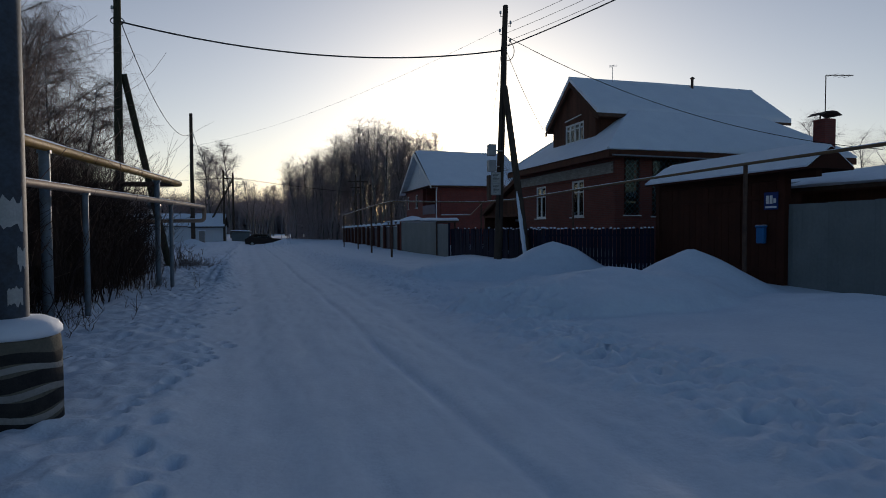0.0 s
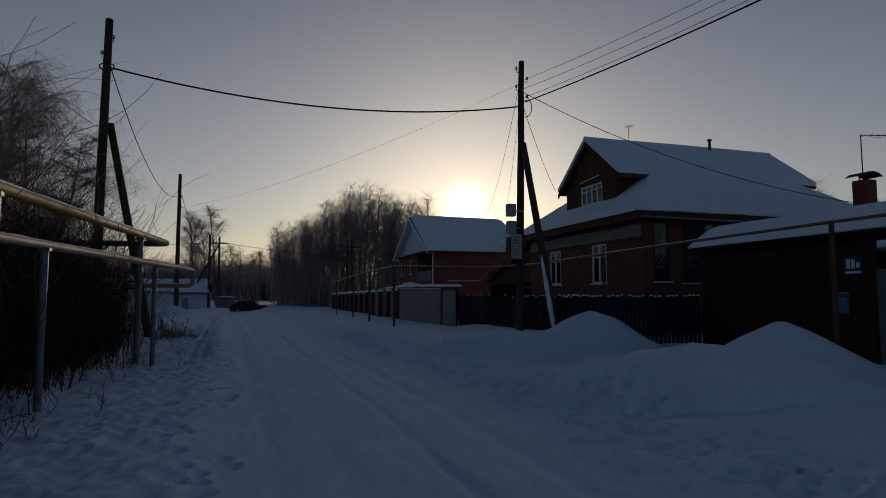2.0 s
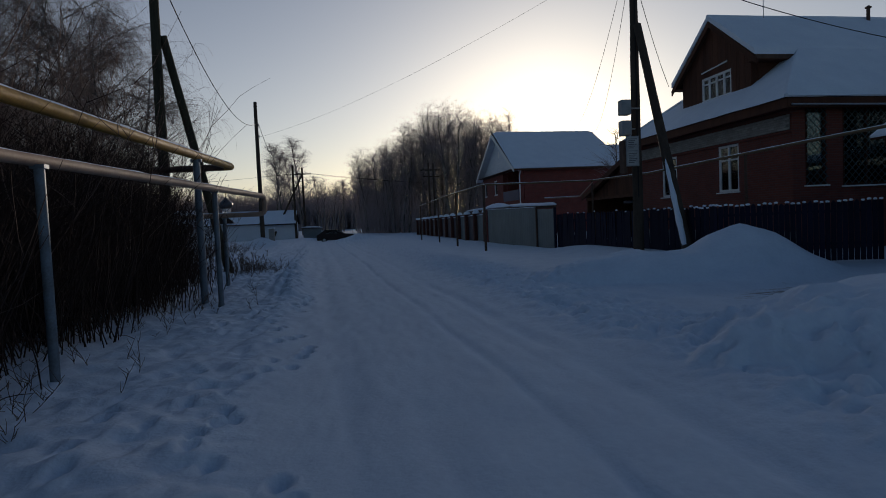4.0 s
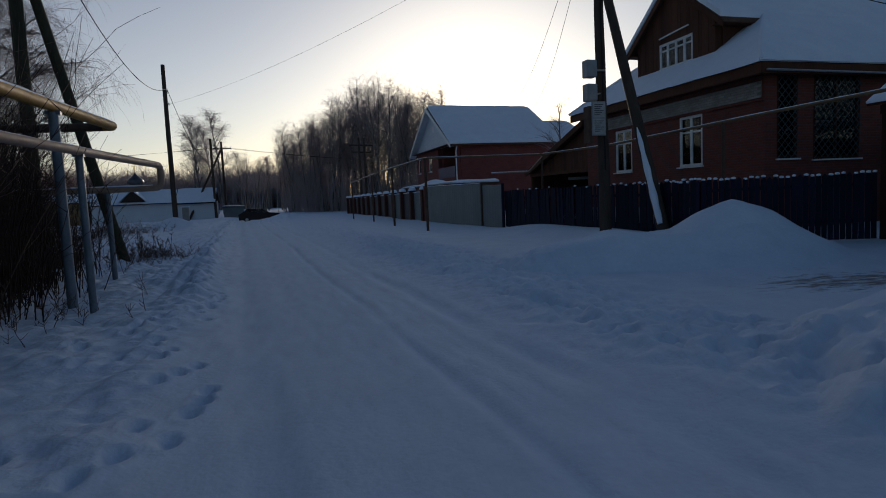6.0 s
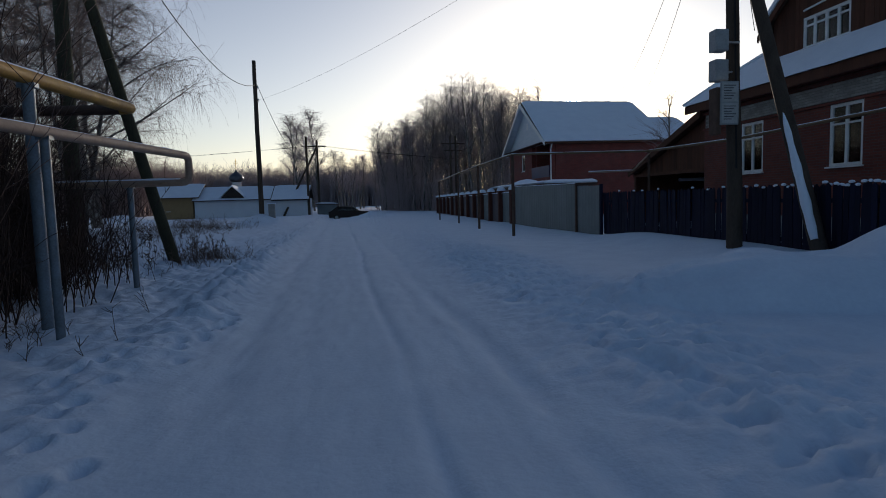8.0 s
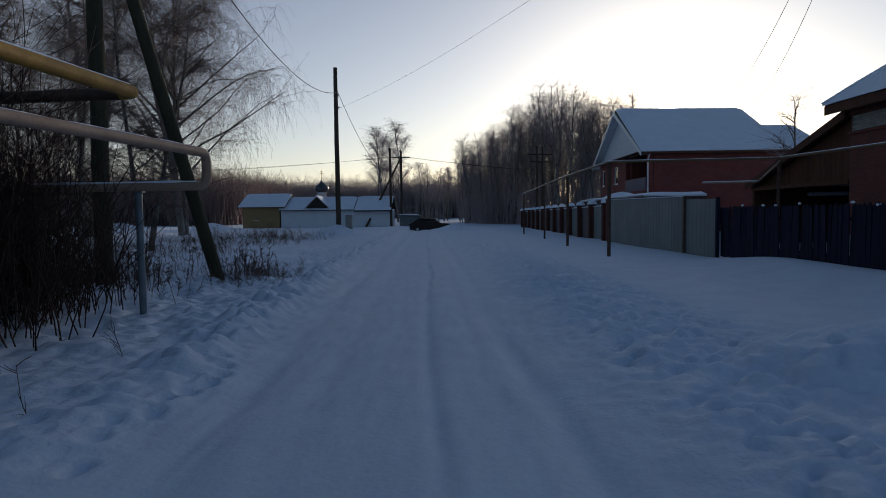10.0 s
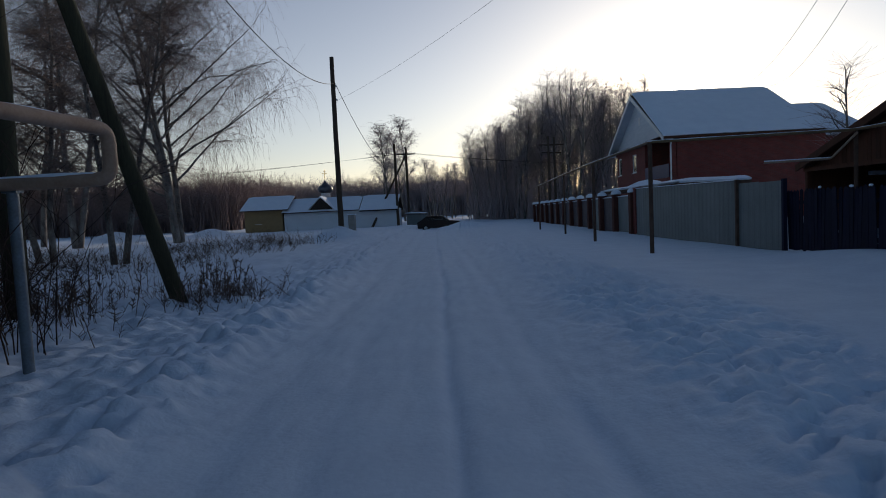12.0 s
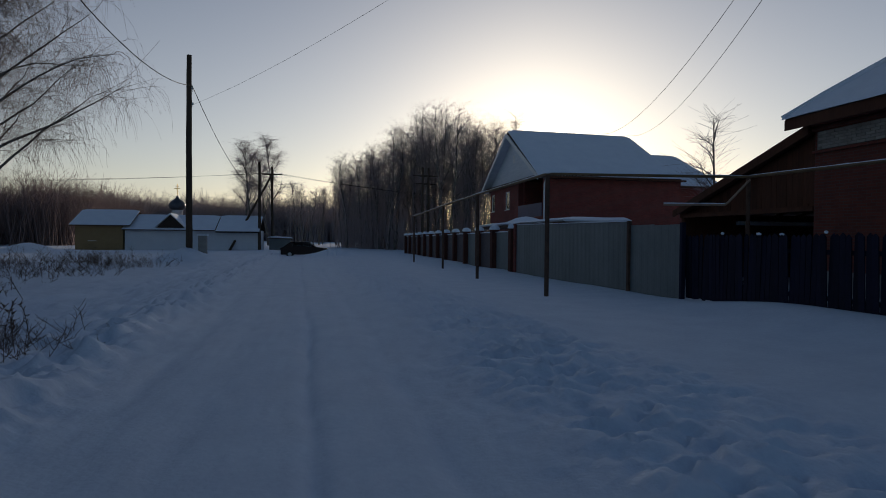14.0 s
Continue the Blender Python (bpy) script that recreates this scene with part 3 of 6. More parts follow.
def snow_sheet(corners, thick, cell=0.35, seed=1, curl=0.12, ends=True, eave=True):
    """A soft blanket of snow over a four-cornered roof slope; corners go round, first edge is the eave."""
    a, b, c, d = [np.array(q, float) for q in corners]
    nu = max(2, int(np.linalg.norm(b - a) / cell))
    nv = max(2, int(np.linalg.norm(d - a) / cell))
    s = Shape()
    verts = []
    for j in range(nv + 1):
        for i in range(nu + 1):
            u, v = i / nu, j / nv
            p = (a * (1 - u) + b * u) * (1 - v) + (d * (1 - u) + c * u) * v
            e = (min(u * nu, (1 - u) * nu, v * nv) if ends else v * nv if eave else 9.0) * cell
            t = thick * (0.35 + 0.65 * min(1.0, e / 0.5)) + 0.10 * thick * (float(noise2(p[0] + p[2], p[1], 0.9, seed)) - 0.5)
            out = p.copy()
            if j == 0:
                out = out + (a - d) / np.linalg.norm(a - d) * (curl * float(noise2(p[0], p[1], 0.6, seed + 3)))
            verts.append((out[0], out[1], out[2] + t))
    low = []
    for j in range(nv + 1):
        for i in range(nu + 1):
            u, v = i / nu, j / nv
            p = (a * (1 - u) + b * u) * (1 - v) + (d * (1 - u) + c * u) * v
            low.append((p[0], p[1], p[2] + 0.004))
    w = nu + 1
    n = len(verts)
    faces = [(j * w + i, j * w + i + 1, (j + 1) * w + i + 1, (j + 1) * w + i) for j in range(nv) for i in range(nu)]
    faces += [(j * w + i + n, (j + 1) * w + i + n, (j + 1) * w + i + 1 + n, j * w + i + 1 + n) for j in range(nv) for i in range(nu)]
    rim = [i for i in range(w)] + [j * w + nu for j in range(1, nv + 1)] + [nv * w + i for i in range(nu - 1, -1, -1)] + [j * w for j in range(nv - 1, 0, -1)]
    faces += [(rim[k], rim[k] + n, rim[(k + 1) % len(rim)] + n, rim[(k + 1) % len(rim)]) for k in range(len(rim))]
    return s.add(verts + low, faces)


def planks_wall(parent, axis, face, thick, a0, a1, top, bottom, mat, width=0.16, name="plank"):
    """Upright boards side by side; top and bottom give heights along the wall."""
    n = int(round((a1 - a0) / width))
    for i in range(n):
        b0, b1 = a0 + (a1 - a0) * i / n + 0.004, a0 + (a1 - a0) * (i + 1) / n - 0.004
        j = 0.004 * ((i * 7) % 3)
        if min(top(b0), top(b1)) - max(bottom(b0), bottom(b1)) < 0.03:
            continue
        poly = [(b0, bottom(b0)), (b1, bottom(b1)), (b1, top(b1)), (b0, top(b0))]
        part(name, Shape().prism(poly, axis, face - j, face + thick), mat, parent)


# red brick house with the tall gable
h1 = thing("house", (20.3, 19.9, 0), "red brick house with snowy hipped roof and brown planked gable", "house")
RY, RZ, SLOPE = 19.9, 8.90, 0.787
EX0, EX1, EY0, EY1, EZ = 13.75, 26.85, 14.5, 25.3, 4.80
DY0, DY1, DZ = 17.25, 22.55, 6.87
w_holes = [(17.5, 18.65, 2.12, 3.82), (21.45, 22.6, 2.12, 3.80)]
s = pierced(Shape(), "x", 14.3, 14.7, 14.95, 24.85, 0, 4.72, [(a, b, c, d) for a, b, c, d in w_holes])
part("front_wall", s, M_BRICK, h1, "red brick front wall")
s_holes = [(14.75, 15.5, 2.15, 4.55), (16.1, 17.9, 2.1, 4.55)]
s = pierced(Shape(), "y", 14.95, 15.35, 14.7, 26.3, 0, 4.72, s_holes)
part("side_wall", s, M_BRICK, h1, "red brick side wall with lattice windows")
part("side_wall", Shape().box(14.7, 26.3, 24.45, 24.85, 0, 4.72), M_BRICK, h1)
part("rear_wall", Shape().box(25.9, 26.3, 15.35, 24.45, 0, 4.72), M_BRICK, h1)
# Floor and partition behind the windows share one near-black brown.
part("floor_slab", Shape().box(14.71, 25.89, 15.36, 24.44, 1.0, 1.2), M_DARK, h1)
part("partition", Shape().box(16.6, 16.7, 15.36, 24.44, 1.2, 4.6), M_DARK, h1, "near-black brown inner wall")
for a, b, c, d in w_holes:
    window(h1, "x", 14.3, a, b, c, d, 1, 0.68)
window(h1, "y", 14.95, *s_holes[0][:2], *s_holes[0][2:], 0, 0.0, curtain=False, frame_mat=M_GATE)
window(h1, "y", 14.95, *s_holes[1][:2], *s_holes[1][2:], 1, 0.0, curtain=False, frame_mat=M_GATE)
# pale diamond grilles over the side windows
for x0, x1, z0, z1 in s_holes:
    g = Shape()
    k = 0.24
    for sgn in (1, -1):
        for i in range(-14, 20):
            pts = []
            for q in np.linspace(0, 1, 25):
                x = x0 + (x1 - x0) * q
                z = z0 + i * k + (sgn * (x - x0) if sgn > 0 else (x1 - x)) - (0 if sgn > 0 else 0)
                if z0 <= z <= z1:
                    pts.append((x, 14.91 + 0.012 * sgn, z))
            if len(pts) > 2:
                g.tube([pts[0], pts[-1]], 0.013, 4)
    part("window_grille", g, M_TEAL, h1, "diamond lattice of teal painted steel rod")
# projecting frieze of pale silicate bricks and red string courses
part("frieze", Shape().box(14.275, 14.298, 15.05, 24.75, 3.92, 4.40), M_MORTAR, h1, "mortar bed of the pale brick frieze")
part("string_course", Shape().box(14.22, 14.297, 14.93, 24.87, 4.42, 4.50), M_BRICK, h1)
part("string_course", Shape().box(14.18, 14.297, 14.90, 24.90, 4.56, 4.66), M_BRICK, h1)
part("string_course", Shape().box(14.23, 14.297, 14.93, 24.87, 3.83, 3.905), M_BRICK, h1)
part("plinth", Shape().box(14.2, 14.297, 14.85, 24.95, -0.2, 0.7), M_CONCRETE, h1)
# roof: one hipped body, with the ridge carried out over the front and rear gables
def main_z(y):
    return RZ - SLOPE * abs(y - RY)
GX0, GX1 = 14.86, 25.9
hipx = EX0 + 2.78
roof = Shape()
T = 0.14
for ye, yd in ((EY0, DY0), (EY1, DY1)):
    poly = [(EX0, ye, EZ), (EX1, ye, EZ), (EX1 - abs(yd - ye), yd, DZ), (GX1, yd, DZ), (GX1, RY, RZ), (GX0, RY, RZ), (GX0, yd, DZ), (hipx, yd, DZ)]
    if ye > RY:
        poly = poly[::-1]
    roof.slab(poly, T)
roof.slab([(EX0, EY1, EZ), (EX0, EY0, EZ), (hipx, DY0, DZ), (hipx, DY1, DZ)], T)
roof.slab([(EX1, EY0, EZ), (EX1, EY1, EZ), (EX1 - 2.75, DY1, DZ), (EX1 - 2.75, DY0, DZ)], T)
rf = part("roof", roof, M_RUST, h1, "dark sheet roof under deep snow")
for i, (q, th) in enumerate((
        (((EX0 - 0.05, EY0 - 0.06, EZ), (EX1, EY0 - 0.06, EZ), (EX1 - 2.75, DY0, DZ), (hipx, DY0, DZ)), 0.20),
        (((GX0 - 0.05, DY0, DZ), (GX1, DY0, DZ), (GX1, RY, RZ), (GX0 - 0.05, RY, RZ)), 0.20),
        (((GX1, DY1, DZ), (GX0 - 0.05, DY1, DZ), (GX0 - 0.05, RY, RZ), (GX1, RY, RZ)), 0.20),
        (((EX1, EY1, EZ), (EX0, EY1, EZ), (hipx, DY1, DZ), (EX1 - 2.75, DY1, DZ)), 0.18),
        (((EX0 - 0.06, EY1, EZ), (EX0 - 0.06, EY0, EZ), (hipx, DY0, DZ), (hipx, DY1, DZ)), 0.10))):
    part("snow_cover", snow_sheet(q, th, 0.3, i + 1, 0.0 if i in (1, 2) else 0.12, False, i not in (1, 2)), M_SNOW, rf, "deep smooth snow", True)
for yy, yd in ((EY0 - 0.05, DY0), (EY1 + 0.05, DY1)):
    hp = [Vector((EX0 - 0.06, yy, EZ + 0.06)).lerp(Vector((hipx, yd, DZ + 0.11)), q) for q in np.linspace(0, 1, 9)]
    part("snow_cover", Shape().tube(hp, [0.06, 0.08, 0.1, 0.1, 0.1, 0.1, 0.09, 0.08, 0.06], 10), M_SNOW, rf, "snow rounded over the hip", True)
part("snow_cover", Shape().tube([(GX0 - 0.05, RY, RZ + 0.13), (17, RY, RZ + 0.12), (20, RY, RZ + 0.14), (GX1, RY, RZ + 0.12)], 0.10, 10), M_SNOW, rf, "snow rounded over the ridge", True)
# eave boards and soffit
part("eave_board", Shape().box(EX0 - 0.02, EX0 + 0.02, EY0, EY1, EZ - 0.30, EZ - 0.02), M_PLANK, h1)
part("eave_board", Shape().box(EX0, EX1, EY0 - 0.02, EY0 + 0.02, EZ - 0.30, EZ - 0.02), M_PLANK, h1)
part("soffit", Shape().box(EX0 + 0.02, 14.3, EY0 + 0.02, EY1 - 0.02, EZ - 0.16, EZ - 0.13), M_PLANK, h1)
part("soffit", Shape().box(14.3, EX1, EY0 + 0.02, 14.95, EZ - 0.16, EZ - 0.13), M_PLANK, h1)
part("gutter_pipe", Shape().tube([(EX0 + 0.1, EY0 - 0.08, EZ - 0.22), (22.5, EY0 - 0.08, EZ - 0.30)], 0.035, 8), M_GALV, h1, "pale gutter pipe")
# gable room: planked front with a four-light window
gable = part("gable", pierced(Shape(), "x", 15.1, 15.3, 17.75, 22.05, 5.3, 6.95, [(18.85, 20.70, 5.84, 6.80)]).prism([(17.75, 6.95), (22.05, 6.95), (20.4, 8.3), (19.4, 8.3)], "x", 15.1, 15.3), M_PLANK, h1, "brown planked gable wall")
under = lambda y: main_z(y) - 0.16
planks_wall(gable, "x", 15.04, 0.055, 17.75, 18.85, under, lambda y: 5.3, M_PLANK)
planks_wall(gable, "x", 15.04, 0.055, 20.70, 22.05, under, lambda y: 5.3, M_PLANK)
planks_wall(gable, "x", 15.04, 0.055, 18.85, 20.70, under, lambda y: 6.80, M_PLANK)
planks_wall(gable, "x", 15.04, 0.055, 18.85, 20.70, lambda y: 5.84, lambda y: 5.3, M_PLANK)
window(h1, "x", 15.04, 18.85, 20.70, 5.84, 6.80, 3, 0.72)
for yy in (17.75, 22.05):
    part("gable_cheek", Shape().box(15.3, 18.4, yy - 0.06, yy + 0.06, 5.0, DZ + 0.2), M_PLANK, h1, "brown planked cheek of the gable room")
for sg in (-1, 1):
    b = Shape()
    y0, y1 = RY, RY + sg * 2.7
    b.prism([(y0, RZ - 0.02), (y1, RZ - 2.7 * SLOPE - 0.02), (y1, RZ - 2.7 * SLOPE - 0.24), (y0, RZ - 0.26)], "x", GX0 - 0.03, GX0 + 0.02)
    part("bargeboard", b, M_PLANK, h1)
    part("gable_soffit", Shape().prism([(DY0, DZ - 0.17), (17.72, DZ - 0.17), (17.72, DZ - 0.14), (DY0, DZ - 0.14)] if sg < 0 else [(22.08, DZ - 0.17), (DY1, DZ - 0.17), (DY1, DZ - 0.14), (22.08, DZ - 0.14)], "x", GX0, 16.6), M_PLANK, h1)
part("rear_gable", Shape().prism([(17.6, 5.5), (22.2, 5.5), (22.2, 6.9), (19.9, 8.7), (17.6, 6.9)], "x", 25.0, 25.2), M_PLANK, h1)
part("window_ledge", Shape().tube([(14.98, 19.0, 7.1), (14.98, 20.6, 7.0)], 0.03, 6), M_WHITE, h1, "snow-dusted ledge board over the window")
part("vent_pipe", Shape().tube([(21.9, 19.7, 8.9), (21.9, 19.7, 9.42)], 0.07, 10).lathe(21.9, 19.7, [(0.12, 9.42), (0.13, 9.45), (0.02, 9.53)], 10), M_RUST, h1, "short rusty vent pipe")
an = Shape().tube([(17.2, 19.8, 8.9), (17.2, 19.8, 9.75)], 0.015, 6)
an.tube([(17.0, 19.4, 9.72), (17.5, 20.3, 9.86)], 0.012, 5)
for q in (0.1, 0.4, 0.7):
    c = Vector((17.0 + 0.5 * q, 19.4 + 0.9 * q, 9.72 + 0.14 * q))
    an.tube([c + Vector((0.16, -0.1, 0)), c - Vector((0.16, -0.1, 0))], 0.008, 4)
part("antenna", an, M_GALV, h1, "small roof aerial")
# lean-to carport on the north side
cp = thing("carport", (17, 28, 0), "dark timber lean-to carport against the brick house", "carport")
part("roof", Shape().slab([(14.2, 24.9, 4.62), (20.5, 24.9, 4.62), (20.5, 31.2, 2.55), (14.2, 31.2, 2.55)], 0.10), M_PLANK, cp)
part("snow_cover", snow_sheet([(20.5, 31.25, 2.55), (14.22, 31.25, 2.55), (14.22, 24.95, 4.62), (20.5, 24.95, 4.62)], 0.16, 0.4, 8), M_SNOW, cp, "snow on the carport roof", True)
part("rake_board", Shape().prism([(24.9, 4.64), (31.2, 2.57), (31.2, 2.33), (24.9, 4.36)], "x", 14.12, 14.18), M_PLANK, cp)
for i in range(7):
    x = 14.6 + i * 0.95
    part("rafter", Shape().prism([(24.9, 4.50), (31.1, 2.46), (31.1, 2.32), (24.9, 4.34)], "x", x, x + 0.07), M_PLANK, cp)
for x in (14.4, 20.2):
    part("post", Shape().box(x - 0.07, x + 0.07, 30.8, 30.94, -0.1, 2.5), M_PLANK, cp)
part("cross_beam", Shape().box(14.3, 14.42, 24.9, 31.0, 2.30, 2.44), M_PLANK, cp)
planks_wall(part("back_wall", Shape().prism([(24.9, -0.2), (31.0, -0.2), (31.0, 2.5), (24.9, 4.5)], "x", 20.3, 20.36), M_PLANK, cp), "x", 20.27, 0.03, 24.9, 31.0, lambda y: 4.45 - (y - 24.9) * 0.33, lambda y: 0, M_PLANK, 0.3)
# Boarding closes the gap under the roof; an added snow strip stands for it.
part("side_boarding", Shape().box(14.5, 20.3, 30.96, 31.0, -0.2, 2.45), M_PLANK, cp)
part("gap_snow", Shape().box(16.6, 20.2, 30.75, 30.955, 2.06, 2.22, 0.03), M_SNOW, cp, "pale snow strip added where the gap showed")
planks_wall(part("front_boarding", Shape().box(14.45, 14.47, 25.0, 25.3, 2.5, 4.2), M_PLANK, cp), "x", 14.46, 0.03, 25.0, 30.6, lambda y: 4.35 - (y - 24.9) * 0.3286, lambda y: 2.45, M_PLANK, 0.2)

# two-storey house further along
h2 = thing("house", (21.5, 57.1, 0), "two-storey dark red brick house with snowy gable roof", "house")
a0, a1, b0, b1 = 16.3, 26.8, 50.2, 64.0
GB = -0.3
s = pierced(Shape(), "x", a0, a0 + 0.4, 55.9, b1, GB, 6.0, [(58.2, 59.3, 3.9, 5.4), (62.6, 63.5, 3.9, 5.4)])
part("front_wall", s, M_BRICK2, h2)
part("front_wall", Shape().box(a0, a0 + 0.4, b0, 55.9, GB, 3.1), M_BRICK2, h2)
part("corner_pier", Shape().box(a0, a0 + 0.35, b0, b0 + 0.35, 3.1, 6.0), M_BRICK2, h2)
part("side_wall", Shape().box(a0 + 0.4, a1, b0, b0 + 0.4, GB, 6.0), M_BRICK2, h2, "windowless dark red brick flank")
part("loggia_wall", Shape().box(18.8, 19.1, b0 + 0.4, 55.9, 3.1, 6.0).box(a0 + 0.4, 19.1, 55.6, 55.9, 3.1, 6.0), M_BRICK2, h2)
part("loggia_floor", Shape().box(a0 + 0.4, 18.8, b0 + 0.4, 55.6, 2.9, 3.1), M_CONCRETE, h2)
part("balcony_screen", Shape().box(a0 - 0.05, a0, b0 + 0.4, 55.8, 3.1, 4.05), M_BLUESHEET, h2, "blue-grey balcony screen")
part("rear_wall", Shape().box(a1 - 0.4, a1, b0 + 0.4, b1, GB, 6.0), M_BRICK2, h2)
part("side_wall", Shape().box(a0 + 0.4, a1 - 0.4, b1 - 0.4, b1, GB, 6.0), M_BRICK2, h2)
window(h2, "x", a0, 58.2, 59.3, 3.9, 5.4, 0)
window(h2, "x", a0, 62.6, 63.5, 3.9, 5.4, 0)
R2Y, R2Z, E2Z, E2A, E2B = 57.1, 10.0, 5.85, 49.6, 64.6
pd = part("pediment", Shape().prism([(b0 - 0.2, 5.95), (b1 + 0.2, 5.95), (R2Y, R2Z - 0.15)], "x", a0 - 0.02, a0 + 0.25), M_PEDIMENT, h2, "white clad gable")
part("gable_light", Shape().box(a0 - 0.05, a0 - 0.02, 56.9, 57.3, 7.6, 8.2), M_WHITE, h2, "tiny white gable window")
rf = part("roof", Shape().slab([(15.6, E2A, E2Z), (26.45, E2A, E2Z), (26.45, R2Y, R2Z), (15.75, R2Y, R2Z + 0.08)], 0.15).slab([(26.45, E2B, E2Z), (15.6, E2B, E2Z), (15.75, R2Y, R2Z + 0.08), (26.45, R2Y, R2Z)], 0.15), M_RUST, h2, "sheet roof under snow")
part("snow_cover", snow_sheet([(15.6, E2A, E2Z), (26.45, E2A, E2Z), (26.45, R2Y, R2Z - 0.03), (15.75, R2Y, R2Z + 0.08)], 0.20, 0.5, 21), M_SNOW, rf, "thick snow", True)
part("snow_cover", snow_sheet([(26.45, E2B, E2Z), (15.6, E2B, E2Z), (15.75, R2Y, R2Z + 0.08), (26.45, R2Y, R2Z - 0.03)], 0.20, 0.5, 22), M_SNOW, rf, "thick snow", True)
part("bargeboard", Shape().prism([(R2Y, R2Z), (E2A, E2Z), (E2A, E2Z - 0.3), (R2Y, R2Z - 0.35)], "x", 15.55, 15.6), M_WHITE, h2)
part("bargeboard", Shape().prism([(R2Y, R2Z), (E2B, E2Z), (E2B, E2Z - 0.3), (R2Y, R2Z - 0.35)], "x", 15.55, 15.6), M_WHITE, h2)
for ye in (E2A, E2B):
    part("verge_soffit", Shape().prism([(R2Y, R2Z - 0.17), (ye, E2Z - 0.17), (ye, E2Z - 0.20), (R2Y, R2Z - 0.20)], "x", 15.61, a0 - 0.03), M_PEDIMENT, h2, "pale boarding under the roof overhang")
part("soffit", Shape().box(15.65, 26.8, E2A + 0.05, b0, E2Z - 0.15, E2Z - 0.1).box(15.65, a0, b0, b1, 5.9, 5.94), M_PLANK, h2)
part("gutter", Shape().tube([(15.6, E2A - 0.06, E2Z - 0.12), (26.8, E2A - 0.06, E2Z - 0.12)], 0.06, 8), M_PLANK, h2)
part("downpipe", Shape().tube([(16.2, E2A, 5.7), (16.25, b0 - 0.08, 5.3), (16.25, b0 - 0.08, 0)], 0.055, 8), M_WHITE, h2, "white downpipe at the corner")
part("rear_wing", Shape().box(26.85, 30.5, 51.5, 62.5, GB, 5.6), M_BRICK2, h2)
rw = part("rear_wing_roof", Shape().slab([(26.95, 50.8, 5.5), (30.9, 50.8, 5.5), (30.9, R2Y, 8.5), (26.95, R2Y, 8.5)], 0.12).slab([(30.9, 63.4, 5.5), (26.95, 63.4, 5.5), (26.95, R2Y, 8.5), (30.9, R2Y, 8.5)], 0.12), M_RUST, h2)
part("snow_cover", snow_sheet([(26.95, 50.8, 5.5), (30.9, 50.8, 5.5), (30.9, R2Y, 8.5), (26.95, R2Y, 8.5)], 0.2, 0.5, 23), M_SNOW, rw, "thick snow", True)

# ---- street front of the first house ----
# blue picket fence
fence = thing("picket_fence", (9.85, 16, 0), "dark blue picket fence with snow on its tips", "fence")
part("rail", Shape().box(9.88, 9.93, 12.3, 23.82, 0.45, 0.53), M_BLUE, fence)
part("rail", Shape().box(9.88, 9.93, 12.3, 23.82, 1.25, 1.33), M_BLUE, fence)
pk = Shape().prism([(-0.055, 0.0), (0.055, 0.0), (0.055, 1.43), (0.0, 1.49), (-0.055, 1.43)], "x", -0.012, 0.012).mesh("picket")
pk.materials.append(M_BLUE)
tip = Shape().lathe(0, 0, [(0.024, 1.46), (0.034, 1.482), (0.026, 1.503), (0.006, 1.512)], 7).mesh("snow_tip", smooth=True)
tip.materials.append(M_SNOW)
prnd = random.Random(4)
n_p = 94
for i in range(n_p):
    y = 12.35 + (23.8 - 12.35) * i / (n_p - 1)
    o = new("picket", pk)
    o.parent = fence
    o.location = (0.0, y - 16, 0.12 + prnd.uniform(-0.02, 0.02))
    o.rotation_euler = (prnd.uniform(-0.012, 0.012), prnd.uniform(-0.03, 0.03), 0)
    if prnd.random() < (0.7 if y < 15.2 else 0.16):
        o2 = new("snow_tip", tip)
        o2.parent = fence
        o2.location = (0.0, y - 16 + prnd.uniform(-0.02, 0.02), 0.11)
        o2.scale = (prnd.uniform(0.9, 1.5), prnd.uniform(1.0, 2.3), prnd.uniform(0.98, 1.03))
for y in np.arange(12.4, 23.8, 2.6):
    part("post", Shape().box(9.93, 10.03, y - 0.05, y + 0.05, -0.2, 1.55), M_RUST, fence)
side_f = thing("picket_fence", (11.55, 11.6, 0), "short dark blue fence between the picket fence and the gate", "fence")
for z in (0.55, 1.35):
    part("rail", Shape().tube([(9.95, 12.3, z), (13.25, 10.9, z)], 0.045, 4), M_BLUE, side_f)
for i in range(29):
    q = i / 28
    o = new("picket", pk)
    o.parent = side_f
    o.location = (9.9 + 3.33 * q - 11.55, 12.25 - 1.4 * q - 11.6, 0.12 + prnd.uniform(-0.02, 0.02))
    o.rotation_euler = (0, prnd.uniform(-0.02, 0.02), math.radians(-112.8))
    if prnd.random() < 0.85:
        o2 = new("snow_tip", tip)
        o2.parent = side_f
        o2.location = (9.9 + 3.33 * q - 11.55, 12.25 - 1.4 * q - 11.6, 0.11)
        o2.scale = (prnd.uniform(1.2, 1.8), prnd.uniform(1.2, 1.9), prnd.uniform(0.99, 1.02))

# timber gate with its small snowy roof
gate = thing("yard_gate", (13.35, 8, 0), "dark brown timber yard gate under a narrow snowy roof", "gate")
def gate_board(y0, y1, z1=2.84):
    n = int(round((y1 - y0) / 0.14))
    for i in range(n):
        q0, q1 = y0 + (y1 - y0) * i / n + 0.003, y0 + (y1 - y0) * (i + 1) / n - 0.003
        part("board", Shape().box(13.30 - 0.004 * (i % 2), 13.34, q0, q1, 0.05, z1), M_GATE, gate)
gate_board(5.55, 10.6)
part("gate_rail", Shape().box(13.26, 13.295, 5.55, 10.6, 2.35, 2.47), M_GATE, gate)
